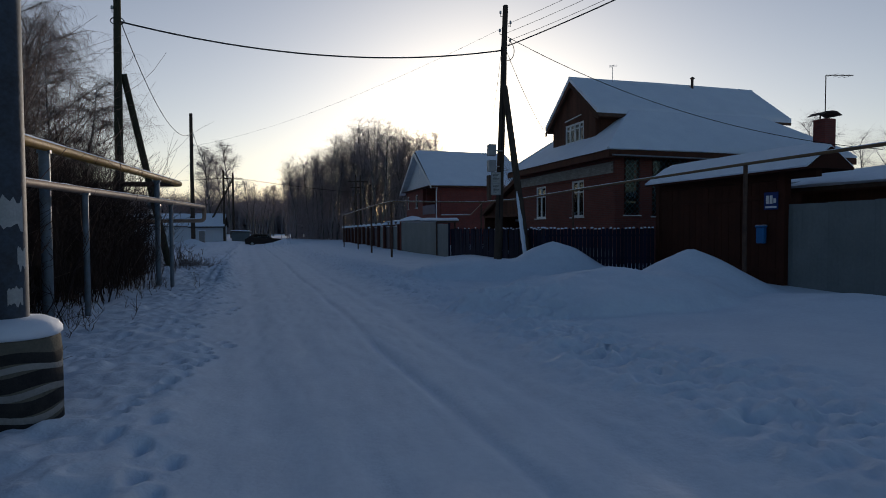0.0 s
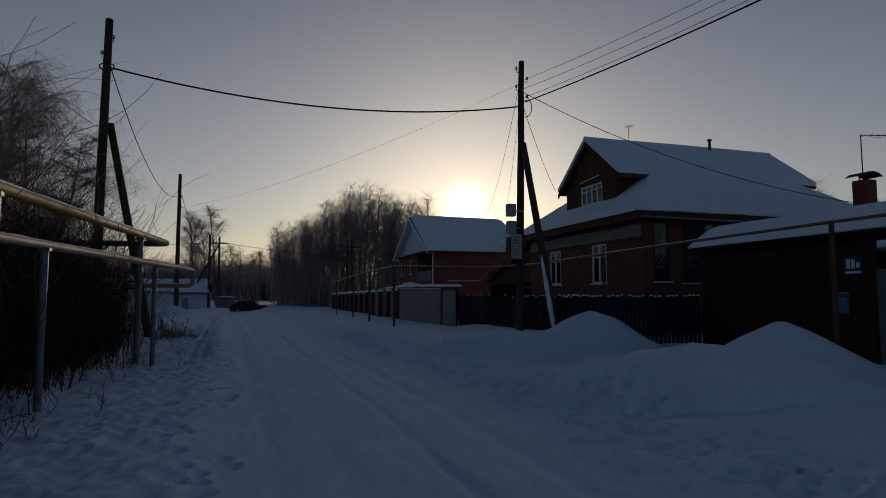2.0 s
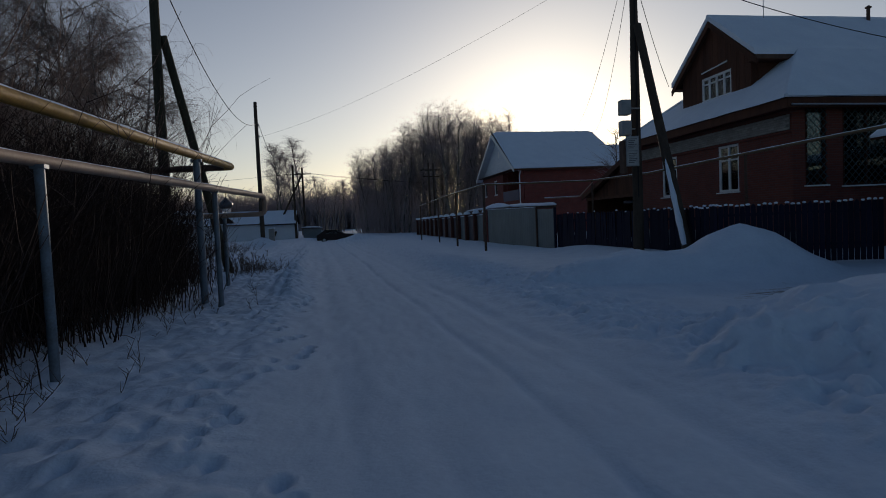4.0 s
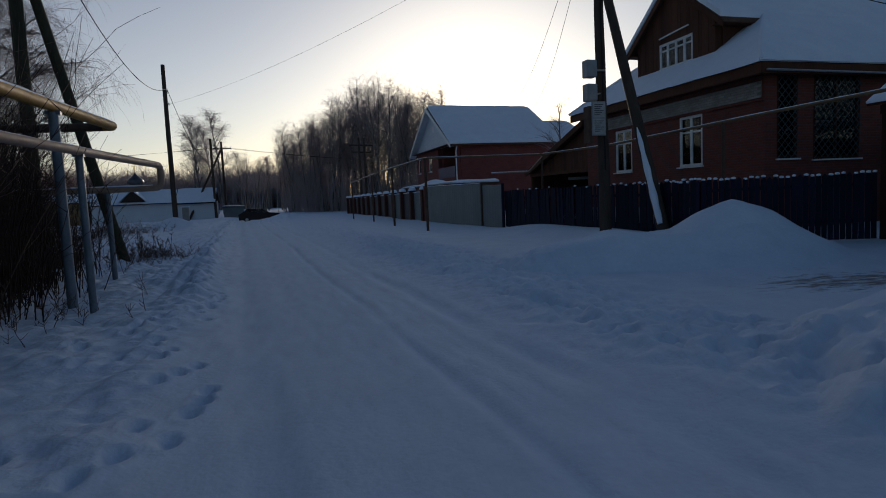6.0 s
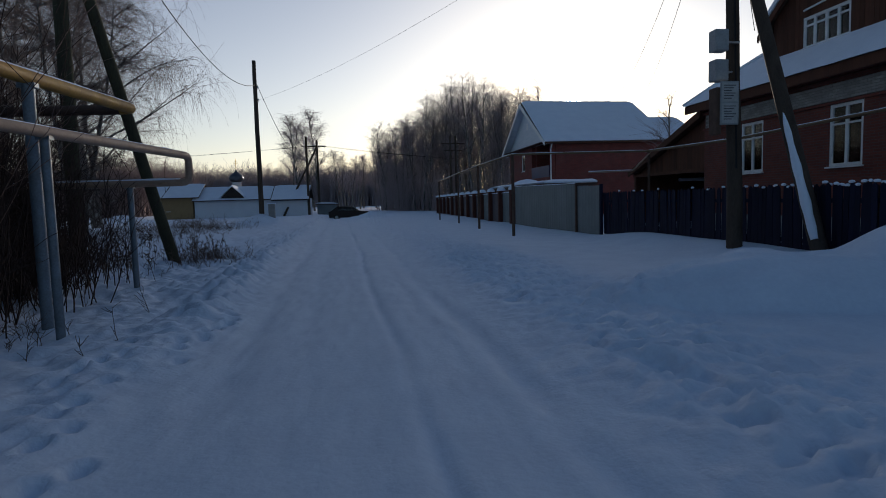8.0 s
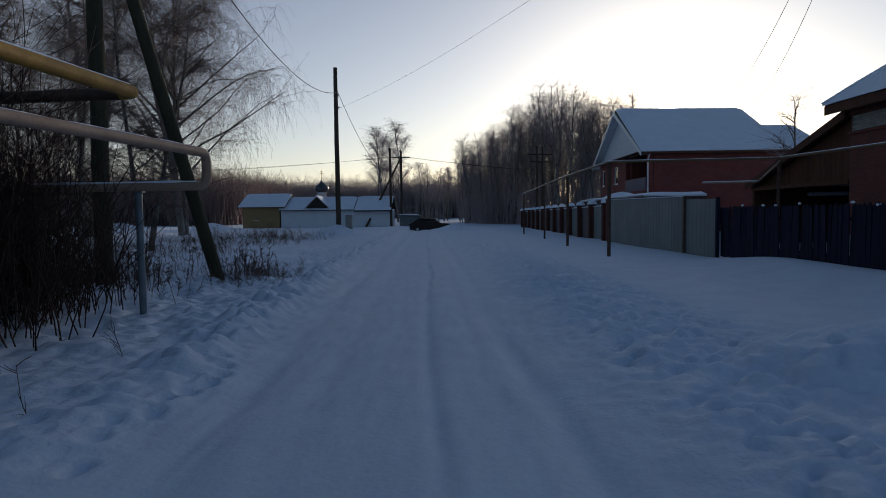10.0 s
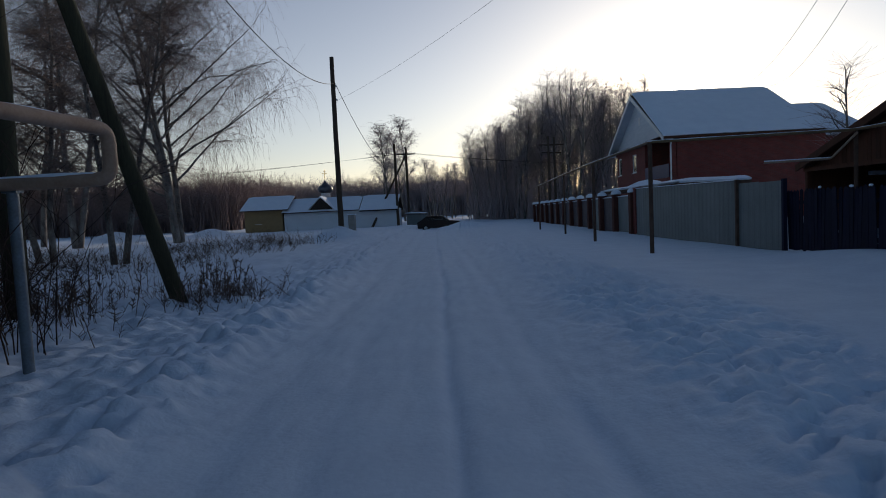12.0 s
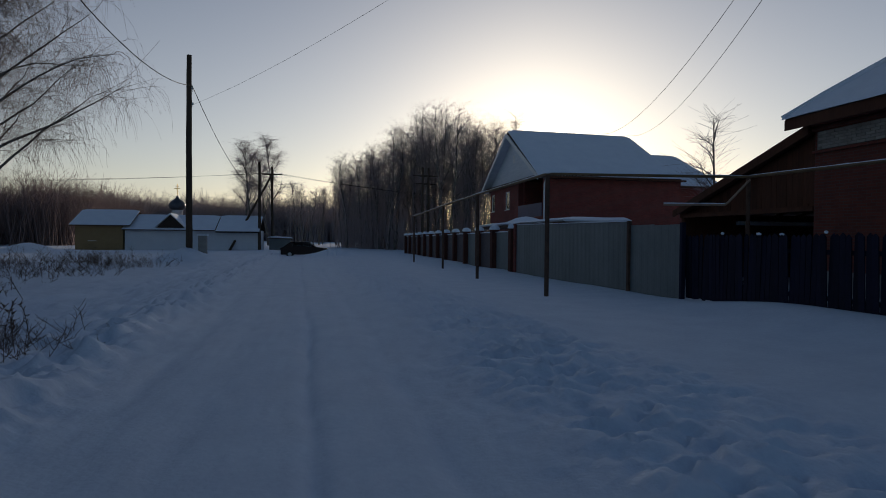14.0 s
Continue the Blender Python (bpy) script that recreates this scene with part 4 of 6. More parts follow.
part("gate_rail", Shape().box(13.26, 13.295, 5.55, 10.6, 0.4, 0.52), M_GATE, gate)
for y in (5.5, 7.0, 10.65):
    part("gate_post", Shape().box(13.27, 13.47, y - 0.1, y + 0.1, -0.2, 3.05), M_GATE, gate)
part("beam", Shape().box(13.28, 13.46, 4.5, 10.8, 2.85, 3.04), M_GATE, gate)
rg = part("gate_roof", Shape().prism([(12.9, 3.06), (13.6, 3.56), (14.3, 3.06), (14.3, 3.01), (13.6, 3.49), (12.9, 3.01)], "y", 4.35, 10.8), M_GATE, gate)
part("gable_board", Shape().prism([(12.9, 3.03), (14.3, 3.03), (13.6, 3.54)], "y", 4.33, 4.37), M_GATE, gate)
part("snow_cover", snow_sheet([(12.88, 10.8, 3.06), (12.88, 4.4, 3.06), (13.6, 4.4, 3.56), (13.6, 10.8, 3.56)], 0.17, 0.16, 31, 0.06), M_SNOW, rg, "soft snow cap", True)
part("snow_cover", snow_sheet([(14.32, 4.4, 3.06), (14.32, 10.8, 3.06), (13.6, 10.8, 3.56), (13.6, 4.4, 3.56)], 0.17, 0.16, 32, 0.06), M_SNOW, rg, "soft snow cap", True)
plate = solo("house_sign", Shape().box(13.235, 13.255, 5.58, 6.04, 2.08, 2.54, 0.006), M_SIGNBLUE, "blue enamel house sign on the timber gate", "sign")
for y0, y1, z0, z1 in ((5.64, 5.72, 2.25, 2.37), (5.75, 5.84, 2.23, 2.45), (5.87, 5.96, 2.23, 2.45), (5.62, 5.98, 2.12, 2.17)):
    part("sign_bar", Shape().box(13.228, 13.234, y0, y1, z0, z1), M_WHITE, plate, "white painted bar")
mb = thing("mailbox", (13.2, 6.07, 1.15), "bright blue steel mailbox hung on the gate", "mailbox")
part("body", Shape().box(13.13, 13.255, 5.94, 6.20, 1.18, 1.60, 0.02), M_MAILBLUE, mb)
part("lid", Shape().box(13.11, 13.257, 5.92, 6.22, 1.605, 1.66, 0.015), M_MAILBLUE, mb)
part("snow", snow_sheet([(13.12, 6.21, 1.66), (13.12, 5.93, 1.66), (13.25, 5.93, 1.66), (13.25, 6.21, 1.66)], 0.04, 0.06, 3, 0.0), M_SNOW, mb)

# corrugated sheet fences
def sheet(parent, x, y0, y1, z0, z1, mat, pitch=0.3, depth=0.006):
    n = max(2, int(round((y1 - y0) / pitch)))
    pts = []
    for i in range(n):
        q = y0 + (y1 - y0) * i / n
        w = (y1 - y0) / n
        pts += [(x, q), (x, q + w * 0.42), (x + depth, q + w * 0.5), (x + depth, q + w * 0.92)]
    pts.append((x, y1))
    back = [(px + 0.003, py) for px, py in pts]
    k = len(pts)
    verts = [(px, py, z0) for px, py in pts] + [(px, py, z1) for px, py in pts] + [(px, py, z0) for px, py in back] + [(px, py, z1) for px, py in back]
    faces = [(i, i + 1, k + i + 1, k + i) for i in range(k - 1)] + [(2 * k + i, 3 * k + i, 3 * k + i + 1, 2 * k + i + 1) for i in range(k - 1)]
    faces += [(k + i, k + i + 1, 3 * k + i + 1, 3 * k + i) for i in range(k - 1)]
    return part("sheet", Shape().add(verts, faces), mat, parent)


f1 = thing("sheet_fence", (13.4, 0, 0), "grey corrugated sheet steel fence beside the timber gate", "fence")
y = 5.42
for i in range(10):
    sheet(f1, 13.4, y - 1.16, y, 0.0 - 0.1, 2.20 + 0.015 * (i % 3), M_GREYSHEET)
    y -= 1.15
f2 = thing("sheet_fence", (9.75, 30, 0), "grey corrugated sheet gates and fence on the snow", "fence")
y = 23.86
heights = [1.86, 1.88, 1.98, 2.00, 2.02, 2.03, 2.05, 2.08, 2.10, 2.10]
for i, hgt in enumerate(heights):
    w = 1.26 if i < 2 else 1.285
    sheet(f2, 9.75, y, y + w, -0.25, hgt, M_GREYSHEET)
    y += w
for yy, m, hh in ((26.38, M_RUST, 2.0), (23.84, M_BLUE, 1.9), (36.6, M_BRICK2, 2.15)):
    wd = 0.05 if m is not M_BRICK2 else 0.19
    part("post", Shape().box(9.68, 9.68 + 2 * wd, yy - wd, yy + wd, -0.3, hh), m, f2)
for seed, (q0, q1) in enumerate(((26.5, 36.5),)):
    part("snow_line", snow_sheet([(9.70, q1, 2.09), (9.70, q0, 1.98), (9.79, q0, 1.98), (9.79, q1, 2.09)], 0.05, 0.12, 41, 0.0), M_SNOW, f2, "thin line of snow", True)
# long dark fence with brick piers
f3 = thing("pier_fence", (9.75, 55, 0), "long dark fence with snow-capped brick piers", "fence")
pier_m = Shape().box(-0.19, 0.19, -0.19, 0.19, -0.5, 1.98, 0.01).mesh("pier")
pier_m.materials.append(M_PIER)
cap_m = Shape().lathe(0, 0, [(0.27, 1.985), (0.28, 2.05), (0.22, 2.15), (0.10, 2.21), (0.01, 2.22)], 10).mesh("snow_cap", smooth=True)
cap_m.materials.append(M_SNOW)
ys = [36.9 + 3.05 * i for i in range(13)]
for i, yy in enumerate(ys):
    zb = -0.006 * max(0, yy - 30)
    for nm, me_ in (("pier", pier_m), ("snow_cap", cap_m)):
        o = new(nm, me_)
        o.parent = f3
        o.location = (0, yy - 55, zb)
    if i < len(ys) - 1:
        mt = M_GREYSHEET if i in (0, 2) else M_DKSHEET
        sheet(f3, 9.8, yy + 0.2, ys[i + 1] - 0.2, -0.4 + zb, 1.82 + zb, mt, 0.2)
        part("snow_line", snow_sheet([(9.74, ys[i + 1] - 0.2, 1.82 + zb), (9.74, yy + 0.2, 1.82 + zb), (9.88, yy + 0.2, 1.82 + zb), (9.88, ys[i + 1] - 0.2, 1.82 + zb)], 0.07, 0.2, 50 + i, 0.0), M_SNOW, f3)
# low flat shelter roof behind the grey gates
sh = thing("shelter", (11.8, 36, 0), "low flat-roofed shelter with snow behind the grey gates", "shelter")
part("roof", Shape().box(10.1, 12.8, 31.8, 44.5, 2.02, 2.14), M_RUST, sh)
part("snow_cover", snow_sheet([(10.05, 44.5, 2.14), (10.05, 31.8, 2.14), (12.8, 31.8, 2.14), (12.8, 44.5, 2.14)], 0.20, 0.3, 61), M_SNOW, sh, "thick snow", True)
part("snow_heap", Shape().lathe(11.6, 40.5, [(1.25, 2.26), (0.95, 2.38), (0.5, 2.56), (0.05, 2.64)], 14), M_SNOW, sh, "peaked heap of slid snow", True)
for x, yy in ((10.3, 32.1), (12.6, 32.1), (10.3, 44.2), (12.6, 44.2), (10.3, 38.0), (12.6, 38.0)):
    part("post", Shape().box(x - 0.05, x + 0.05, yy - 0.05, yy + 0.05, -0.2, 2.02), M_RUST, sh)

# outbuildings behind the grey sheet fence
ob1 = thing("shed", (17, 1.0, 0), "low dark shed with snowy roof behind the sheet fence", "shed")
part("wall", Shape().box(14.9, 17.6, -4.5, 6.4, 0, 2.55), M_PLANK, ob1)
r_ = part("roof", Shape().slab([(14.5, 6.7, 2.68), (14.5, -4.8, 2.68), (17.8, -4.8, 3.0), (17.8, 6.7, 3.0)], 0.1), M_RUST, ob1)
part("snow_cover", snow_sheet([(14.45, 6.7, 2.68), (14.45, -4.8, 2.68), (17.8, -4.8, 3.0), (17.8, 6.7, 3.0)], 0.22, 0.25, 71), M_SNOW, r_, "thick rounded snow", True)
ob2 = thing("shed", (21, 6, 0), "long outbuilding with a snowy roof", "shed")
part("wall", Shape().box(18.6, 24.6, -3.0, 12.6, 0, 2.9), M_PLANK, ob2)
r_ = part("roof", Shape().slab([(18.2, 12.8, 3.1), (18.2, -3.2, 3.1), (24.9, -3.2, 3.9), (24.9, 12.8, 3.9)], 0.12), M_RUST, ob2)
part("snow_cover", snow_sheet([(18.15, 12.8, 3.1), (18.15, -3.2, 3.1), (24.9, -3.2, 3.9), (24.9, 12.8, 3.9)], 0.25, 0.35, 72), M_SNOW, r_, "thick rounded snow", True)
ch = thing("chimney", (22.3, 12.0, 3.5), "brown chimney with sheet cowl on the outbuilding", "chimney")
part("stack", Shape().box(21.8, 22.38, 11.75, 12.3, 3.3, 5.95, 0.02), M_BRICK2, ch)
part("cowl", Shape().prism([(21.62, 6.10), (21.85, 6.22), (22.09, 6.25), (22.33, 6.22), (22.56, 6.10), (22.56, 6.07), (22.33, 6.18), (22.09, 6.21), (21.85, 6.18), (21.62, 6.07)], "y", 11.65, 12.4), M_RUST, ch)
for x in (21.86, 22.32):
    part("strut", Shape().box(x - 0.02, x + 0.02, 12.0, 12.04, 5.95, 6.12), M_RUST, ch)
am = thing("aerial_mast", (22.1, 12.35, 3.5), "thin aerial mast with a bent top", "antenna")
part("mast", Shape().tube([(22.55, 12.4, 3.4), (22.55, 12.4, 7.85)], 0.022, 6), M_RUST, am)
part("arm", Shape().tube([(22.55, 12.4, 7.85), (23.75, 12.2, 7.87)], 0.018, 6), M_RUST, am)
for q in (0.3, 0.6, 0.9, 1.15):
    part("element", Shape().tube([(22.55 + q, 12.1, 7.86), (22.55 + q, 12.6, 7.86)], 0.008, 4), M_RUST, am)
c2 = thing("chimney", (22.2, 8.4, 3.4), "blue-grey sheet-clad chimney with small cap", "chimney")
part("stack", Shape().box(21.6, 22.75, 8.1, 8.9, 3.2, 6.35, 0.02), M_MAST, c2)
part("cap", Shape().prism([(21.75, 6.50), (22.17, 6.66), (22.6, 6.50), (22.6, 6.46), (21.75, 6.46)], "y", 8.15, 8.85).box(21.95, 22.4, 8.3, 8.7, 6.35, 6.47), M_RUST, c2)

# ---- gas pipes ----
def arc_pipe(points, bend=0.18):
    pts = [Vector(p) for p in points]
    out = [pts[0]]
    for i in range(1, len(pts) - 1):
        a, b, c = pts[i - 1], pts[i], pts[i + 1]
        d0, d1 = (a - b).normalized() * bend, (c - b).normalized() * bend
        for k in range(5):
            t = k / 4
            out.append((b + d0) * (1 - t) ** 2 + b * 2 * t * (1 - t) + (b + d1) * t ** 2)
    return out + [pts[-1]]


def frost(path, r, seed):
    """A thin crust of snow lying along the top of a pipe."""
    s = Shape()
    pts = [Vector(p) for p in path]
    dense = []
    for a, b in zip(pts, pts[1:]):
        n = max(1, int((b - a).length / 0.15))
        dense += [a.lerp(b, k / n) for k in range(n)]
    dense.append(pts[-1])
    rr = [r * (0.42 + 0.30 * float(noise2(q.x, q.y, 0.35, seed))) for q in dense]
    return s.tube([q + Vector((0, 0, r * 0.70)) for q in dense], rr, 7)


gp = thing("gas_pipe", (-2.5, 9, 0), "yellow overhead gas pipe with hoar frost on grey posts", "pipe")
yp = arc_pipe([(-4.3, -8.0, 3.02), (-2.24, 13.3, 3.06), (-2.40, 13.31, 3.055)], 0.06)
part("pipe", Shape().tube(yp, 0.085, 12), M_YELLOW, gp, "yellow painted pipe", True)
# Brown instead of yellow: this run's poor light is put into its colour.
part("return_run", Shape().tube([(-2.38, 13.31, 3.05), (-7.5, 13.6, 3.0)], 0.078, 12), M_RUST, gp, "return run coloured dark brown for its shade", True)
part("frost", frost([(-4.3, -8.0, 3.02), (-2.25, 13.2, 3.06)], 0.085, 5), M_SNOW, gp, "hoar frost", True)
for x, y, rr in ((-3.12, 4.6, 0.085), (-2.48, 10.9, 0.07), (-3.9, -3.6, 0.085), (-5.8, 13.5, 0.07)):
    part("post", Shape().tube([(x, y, gz(x, y) - 0.2), (x, y, 2.98)], rr, 10), M_POSTGREY, gp, smooth=True)
    part("saddle", Shape().box(x - 0.10, x + 0.10, y - 0.05, y + 0.05, 2.93, 2.985), M_POSTGREY, gp)
wp = thing("gas_pipe", (-2.2, 9, 0), "pale frosted gas pipe bending down at its end", "pipe")
wpp = arc_pipe([(-4.2, -8.0, 2.30), (-1.6, 13.9, 2.36), (-1.6, 13.9, 1.92), (-7.6, 14.1, 1.90)], 0.13)
part("pipe", Shape().tube(wpp, 0.062, 12), M_FADED, wp, "faded pinkish-brown pipe", True)
part("frost", frost([(-4.2, -8.0, 2.30), (-1.66, 13.75, 2.36)], 0.062, 6), M_SNOW, wp, "hoar frost", True)
part("frost", frost([(-1.75, 13.9, 1.92), (-6.5, 14.06, 1.90)], 0.06, 7), M_SNOW, wp, "hoar frost", True)
for x, y, zt in ((-2.62, 4.95, 2.28), (-2.05, 10.3, 2.30), (-2.6, 14.0, 1.87), (-3.1, 1.4, 2.27), (-5.2, 14.04, 1.87)):
    part("post", Shape().tube([(x, y, gz(x, y) - 0.2), (x, y, zt)], 0.05, 10), M_POSTGREY, wp, smooth=True)
    part("saddle", Shape().box(x - 0.07, x + 0.07, y - 0.05, y + 0.05, zt - 0.03, zt + 0.01), M_POSTGREY, wp)

rp = thing("gas_pipe", (9, 20, 0), "thin overhead gas pipe on rusty posts along the fronts", "pipe")
rpp = [(11.75, -8.0, 3.22), (11.65, 5.0, 3.16), (11.65, 12.0, 3.08), (11.65, 19.0, 2.96), (11.65, 24.1, 3.06), (6.8, 25.1, 3.10), (6.8, 32.0, 3.08), (6.8, 38.5, 3.0), (6.75, 48.0, 2.80)]
part("pipe", Shape().tube(arc_pipe(rpp, 0.15), 0.038, 8), M_TAN, rp, "tan painted pipe", True)
part("frost", frost(rpp, 0.038, 8), M_SNOW, rp, "snow along the pipe", True)
for x, y, zt, rr in ((11.65, 5.0, 3.13, 0.05), (11.65, 24.05, 3.04, 0.05), (6.8, 25.1, 3.08, 0.06), (6.8, 32.0, 3.05, 0.06), (6.8, 38.5, 2.97, 0.05), (6.75, 47.5, 2.78, 0.05), (11.65, 13.6, 3.05, 0.04), (11.7, -3.0, 3.18, 0.05)):
    part("post", Shape().tube([(x, y, gz(x, y) - 0.25), (x, y, zt)], rr, 8), M_RUST, rp, smooth=True)
part("branch_pipe", Shape().tube(arc_pipe([(11.65, 24.0, 2.98), (11.0, 24.02, 2.35), (9.35, 24.05, 2.33)], 0.08), 0.028, 8), M_FADED, rp, "branch pipe dropping to a lower run", True)
part("branch_frost", frost([(11.0, 24.02, 2.36), (9.35, 24.05, 2.34)], 0.03, 9), M_SNOW, rp, "snow along the branch")

# ---- poles and cables ----
def wooden_pole(name, base, top, r0, r1, mat, label, brace=None):
    t = thing(name, base, label, "utility pole")
    b, e = Vector(base), Vector(top)
    k = 9
    jit = random.Random(int(abs(base[0] * 100)))
    path = [b.lerp(e, i / k) + Vector((jit.uniform(-0.012, 0.012), jit.uniform(-0.012, 0.012), 0)) for i in range(k + 1)]
    path[0] = path[0] - Vector((0, 0, 0.4))
    part("shaft", Shape().tube(path, [r0 + (r1 - r0) * i / k for i in range(k + 1)], 12), mat, t, smooth=True)
    if brace:
        a, c, rr = brace
        a, c = Vector(a), Vector(c)
        part("brace", Shape().tube([a - (c - a).normalized() * 0.4] + [a.lerp(c, i / 5) for i in range(6)], [rr * 1.12] + [rr * (1.1 - 0.04 * i) for i in range(6)], 12), mat, t, "slanting timber brace", True)
    return t


def insulators(t, spots):
    for p in spots:
        p = Vector(p)
        part("hook", Shape().tube([p + Vector((0.0, 0, -0.12)), p + Vector((0, 0, 0.0))], 0.012, 5), M_RUST, t)
        part("insulator", Shape().lathe(p.x, p.y, [(0.03, p.z), (0.055, p.z + 0.02), (0.045, p.z + 0.06), (0.05, p.z + 0.09), (0.02, p.z + 0.13)], 8), M_CERAMIC, t)


def on_pole(z):
    return 9.07 + 0.122 * z, 15.0 + 0.221 * z
pR = wooden_pole("utility_pole", (*on_pole(0.2), 0.2), (*on_pole(11.3), 11.3), 0.165, 0.115, M_POLE, "dark wooden utility pole with brace, boxes and notices", ((9.6, 13.2, 0.2), (9.92, 16.3, 7.5), 0.135))
for k in range(4):
    z = 10.9 - 0.42 * k
    px, py = on_pole(z)
    sd = 1 if k % 2 else -1
    part("bracket", Shape().tube([(px, py, z - 0.1), (px + 0.24 * sd, py - 0.05, z - 0.1)], 0.015, 5), M_RUST, pR)
    insulators(pR, [(px + 0.24 * sd, py - 0.05, z)])
part("cable_loop", Shape().tube([(10.30 + 0.30 * math.sin(a), 16.9, 9.2 + 0.42 * math.cos(a)) for a in np.linspace(0.2, 5.6, 22)], 0.018, 5), M_CABLE, pR, "coiled loop of black cable")
part("riser_cable", Shape().tube([(on_pole(z)[0] - 0.05, on_pole(z)[1] - 0.17, z) for z in (9.0, 6.0, 4.0, 2.0)], 0.02, 5), M_CABLE, pR)
for z in (4.56, 3.92):
    px, py = on_pole(z + 0.25)
    b_ = part("meter_box", Shape().box(8.97, 9.29, 15.62, 15.90, z, z + 0.46, 0.02), M_BOX, pR, "pale grey meter box")
    part("box_door", Shape().box(9.0, 9.26, 15.605, 15.618, z + 0.03, z + 0.43), M_BOX, b_)
    part("strap", Shape().box(9.29, px, 15.80, 15.88, z + 0.2, z + 0.24), M_GALV, b_)
nb = part("notice_board", Shape().box(8.98, 9.40, 15.43, 15.455, 2.95, 3.87), M_BOX, pR, "grey board with bleached paper notices")
for z0, z1 in ((3.44, 3.84), (2.98, 3.40)):
    part("notice", Shape().box(9.01, 9.37, 15.423, 15.428, z0, z1), M_PAPER, nb)
    for i in range(6):
        zz = z1 - 0.05 - i * 0.055
        part("bar", Shape().box(9.05, 9.33 - 0.05 * (i % 3), 15.418, 15.421, zz - 0.018, zz), M_INK, nb)
part("cabinet", Shape().box(8.90, 9.02, 15.46, 15.75, 2.75, 3.75, 0.015), M_RUST, pR, "dark steel cabinet behind the notices")
part("board_strap", Shape().box(9.2, 9.24, 15.455, 15.62, 3.4, 3.44), M_GALV, pR)
# snow stuck along the lower brace
a, c = Vector((9.6, 13.2, 0.2)), Vector((9.92, 16.3, 7.5))
sp = [a.lerp(c, q) + Vector((-0.09, -0.03, 0.09)) for q in np.linspace(0.04, 0.38, 12)]
part("snow_strip", Shape().tube(sp, [0.07, 0.085, 0.08, 0.095, 0.08, 0.075, 0.085, 0.07, 0.06, 0.065, 0.05, 0.02], 7), M_SNOW, pR, "snow plastered along the brace", True)
pL1 = wooden_pole("utility_pole", (-4.72, 16.65, 0.1), (-4.61, 16.64, 10.6), 0.16, 0.115, M_MOSSPOLE, "dark greenish wooden utility pole with slanting brace", ((-3.40, 18.76, -0.05), (-4.5, 16.75, 7.2), 0.125))
insulators(pL1, [(-4.47, 16.6, 9.95), (-4.78, 16.6, 9.4)])
part("cable_clamp", Shape().tube([(-4.62 + 0.22 * math.sin(a), 16.6, 9.0 + 0.13 * math.cos(a)) for a in np.linspace(0, 6, 14)], 0.02, 5), M_CABLE, pL1)
pL2 = wooden_pole("utility_pole", (-5.55, 43.58, 0.3), (-5.56, 43.58, 10.75), 0.17, 0.12, M_POLE, "dark wooden utility pole in a small snow heap", None)
insulators(pL2, [(-5.38, 43.5, 9.0), (-5.36, 43.5, 8.2)])
pF = wooden_pole("utility_pole", (-5.95, 80, -0.5), (-5.97, 80, 9.75), 0.18, 0.13, M_POLE, "far bare wooden utility pole", None)
pG = wooden_pole("utility_pole", (-5.1, 86, -0.6), (-5.12, 86, 10.0), 0.17, 0.13, M_POLE, "far braced pole with crossarm and insulators", ((-9.2, 79.0, -0.5), (-5.2, 85.9, 8.9), 0.13))
part("crossarm", Shape().box(-6.3, -3.9, 85.93, 86.07, 9.0, 9.13), M_POLE, pG)
insulators(pG, [(-6.2, 86, 9.2), (-5.6, 86, 9.2), (-4.6, 86, 9.2), (-4.0, 86, 9.2)])
for dx in (0.0, 0.7):
    py = wooden_pole("utility_pole", (10.9 + dx, 70 + dx, -0.4), (10.9 + dx, 70 + dx, 8.6), 0.15, 0.11, M_POLE, "slim dark wooden pole before the wood", None)
    part("crossarm", Shape().box(9.9 + dx, 11.9 + dx, 69.95 + dx, 70.05 + dx, 7.7, 7.8), M_POLE, py)
    part("crossarm", Shape().box(10.2 + dx, 11.6 + dx, 69.95 + dx, 70.05 + dx, 6.9, 7.0), M_POLE, py)


def cable(a, b, sag, r, label, n=24):
    a, b = Vector(a), Vector(b)
    pts = [a.lerp(b, i / n) - Vector((0, 0, sag * 4 * (i / n) * (1 - i / n))) for i in range(n + 1)]
    solo("cable", Shape().tube(pts, r, 5), M_CABLE, label, "cable", smooth=True)


cable((-4.62, 16.6, 9.0), (10.1, 16.9, 9.2), 0.72, 0.030, "thick black twisted cable across the street")
cable((10.3, 16.9, 9.4), (16.0, -9.0, 10.5), 0.6, 0.026, "thick black cable running along the street")
for dz, dx in ((9.6, -0.1), (10.0, 0.2), (10.4, 0.45)):
    cable((10.25 + dx * 0.3, 17.1, dz), (16.2 + dx, -9.0, dz + 1.2), 0.7, 0.009, "bare overhead wire along the street")
cable((10.25, 17.1, 9.9), (23.0, 10.3, 4.55), 0.9, 0.014, "service cable from pole towards the yard")
cable((10.25, 17.0, 9.3), (14.6, 22.4, 6.9), 0.2, 0.012, "service cable from pole to the gable")
cable((-4.62, 16.65, 9.3), (-5.5, 43.5, 9.2), 1.6, 0.018, "black cable between two wooden poles")
cable((-5.4, 43.5, 9.2), (-5.95, 80, 7.0), 1.5, 0.018, "black cable running to the far pole")
cable((-5.4, 43.5, 8.2), (10.3, 17.2, 10.3), 0.7, 0.005, "thin wire slanting over the street")
for ex, dz in ((23.6, 10.7), (26.2, 10.2)):
    cable((10.35, 17.3, dz), (ex, 57.15, 10.3), 2.2, 0.010, "bare overhead wire to the second house")
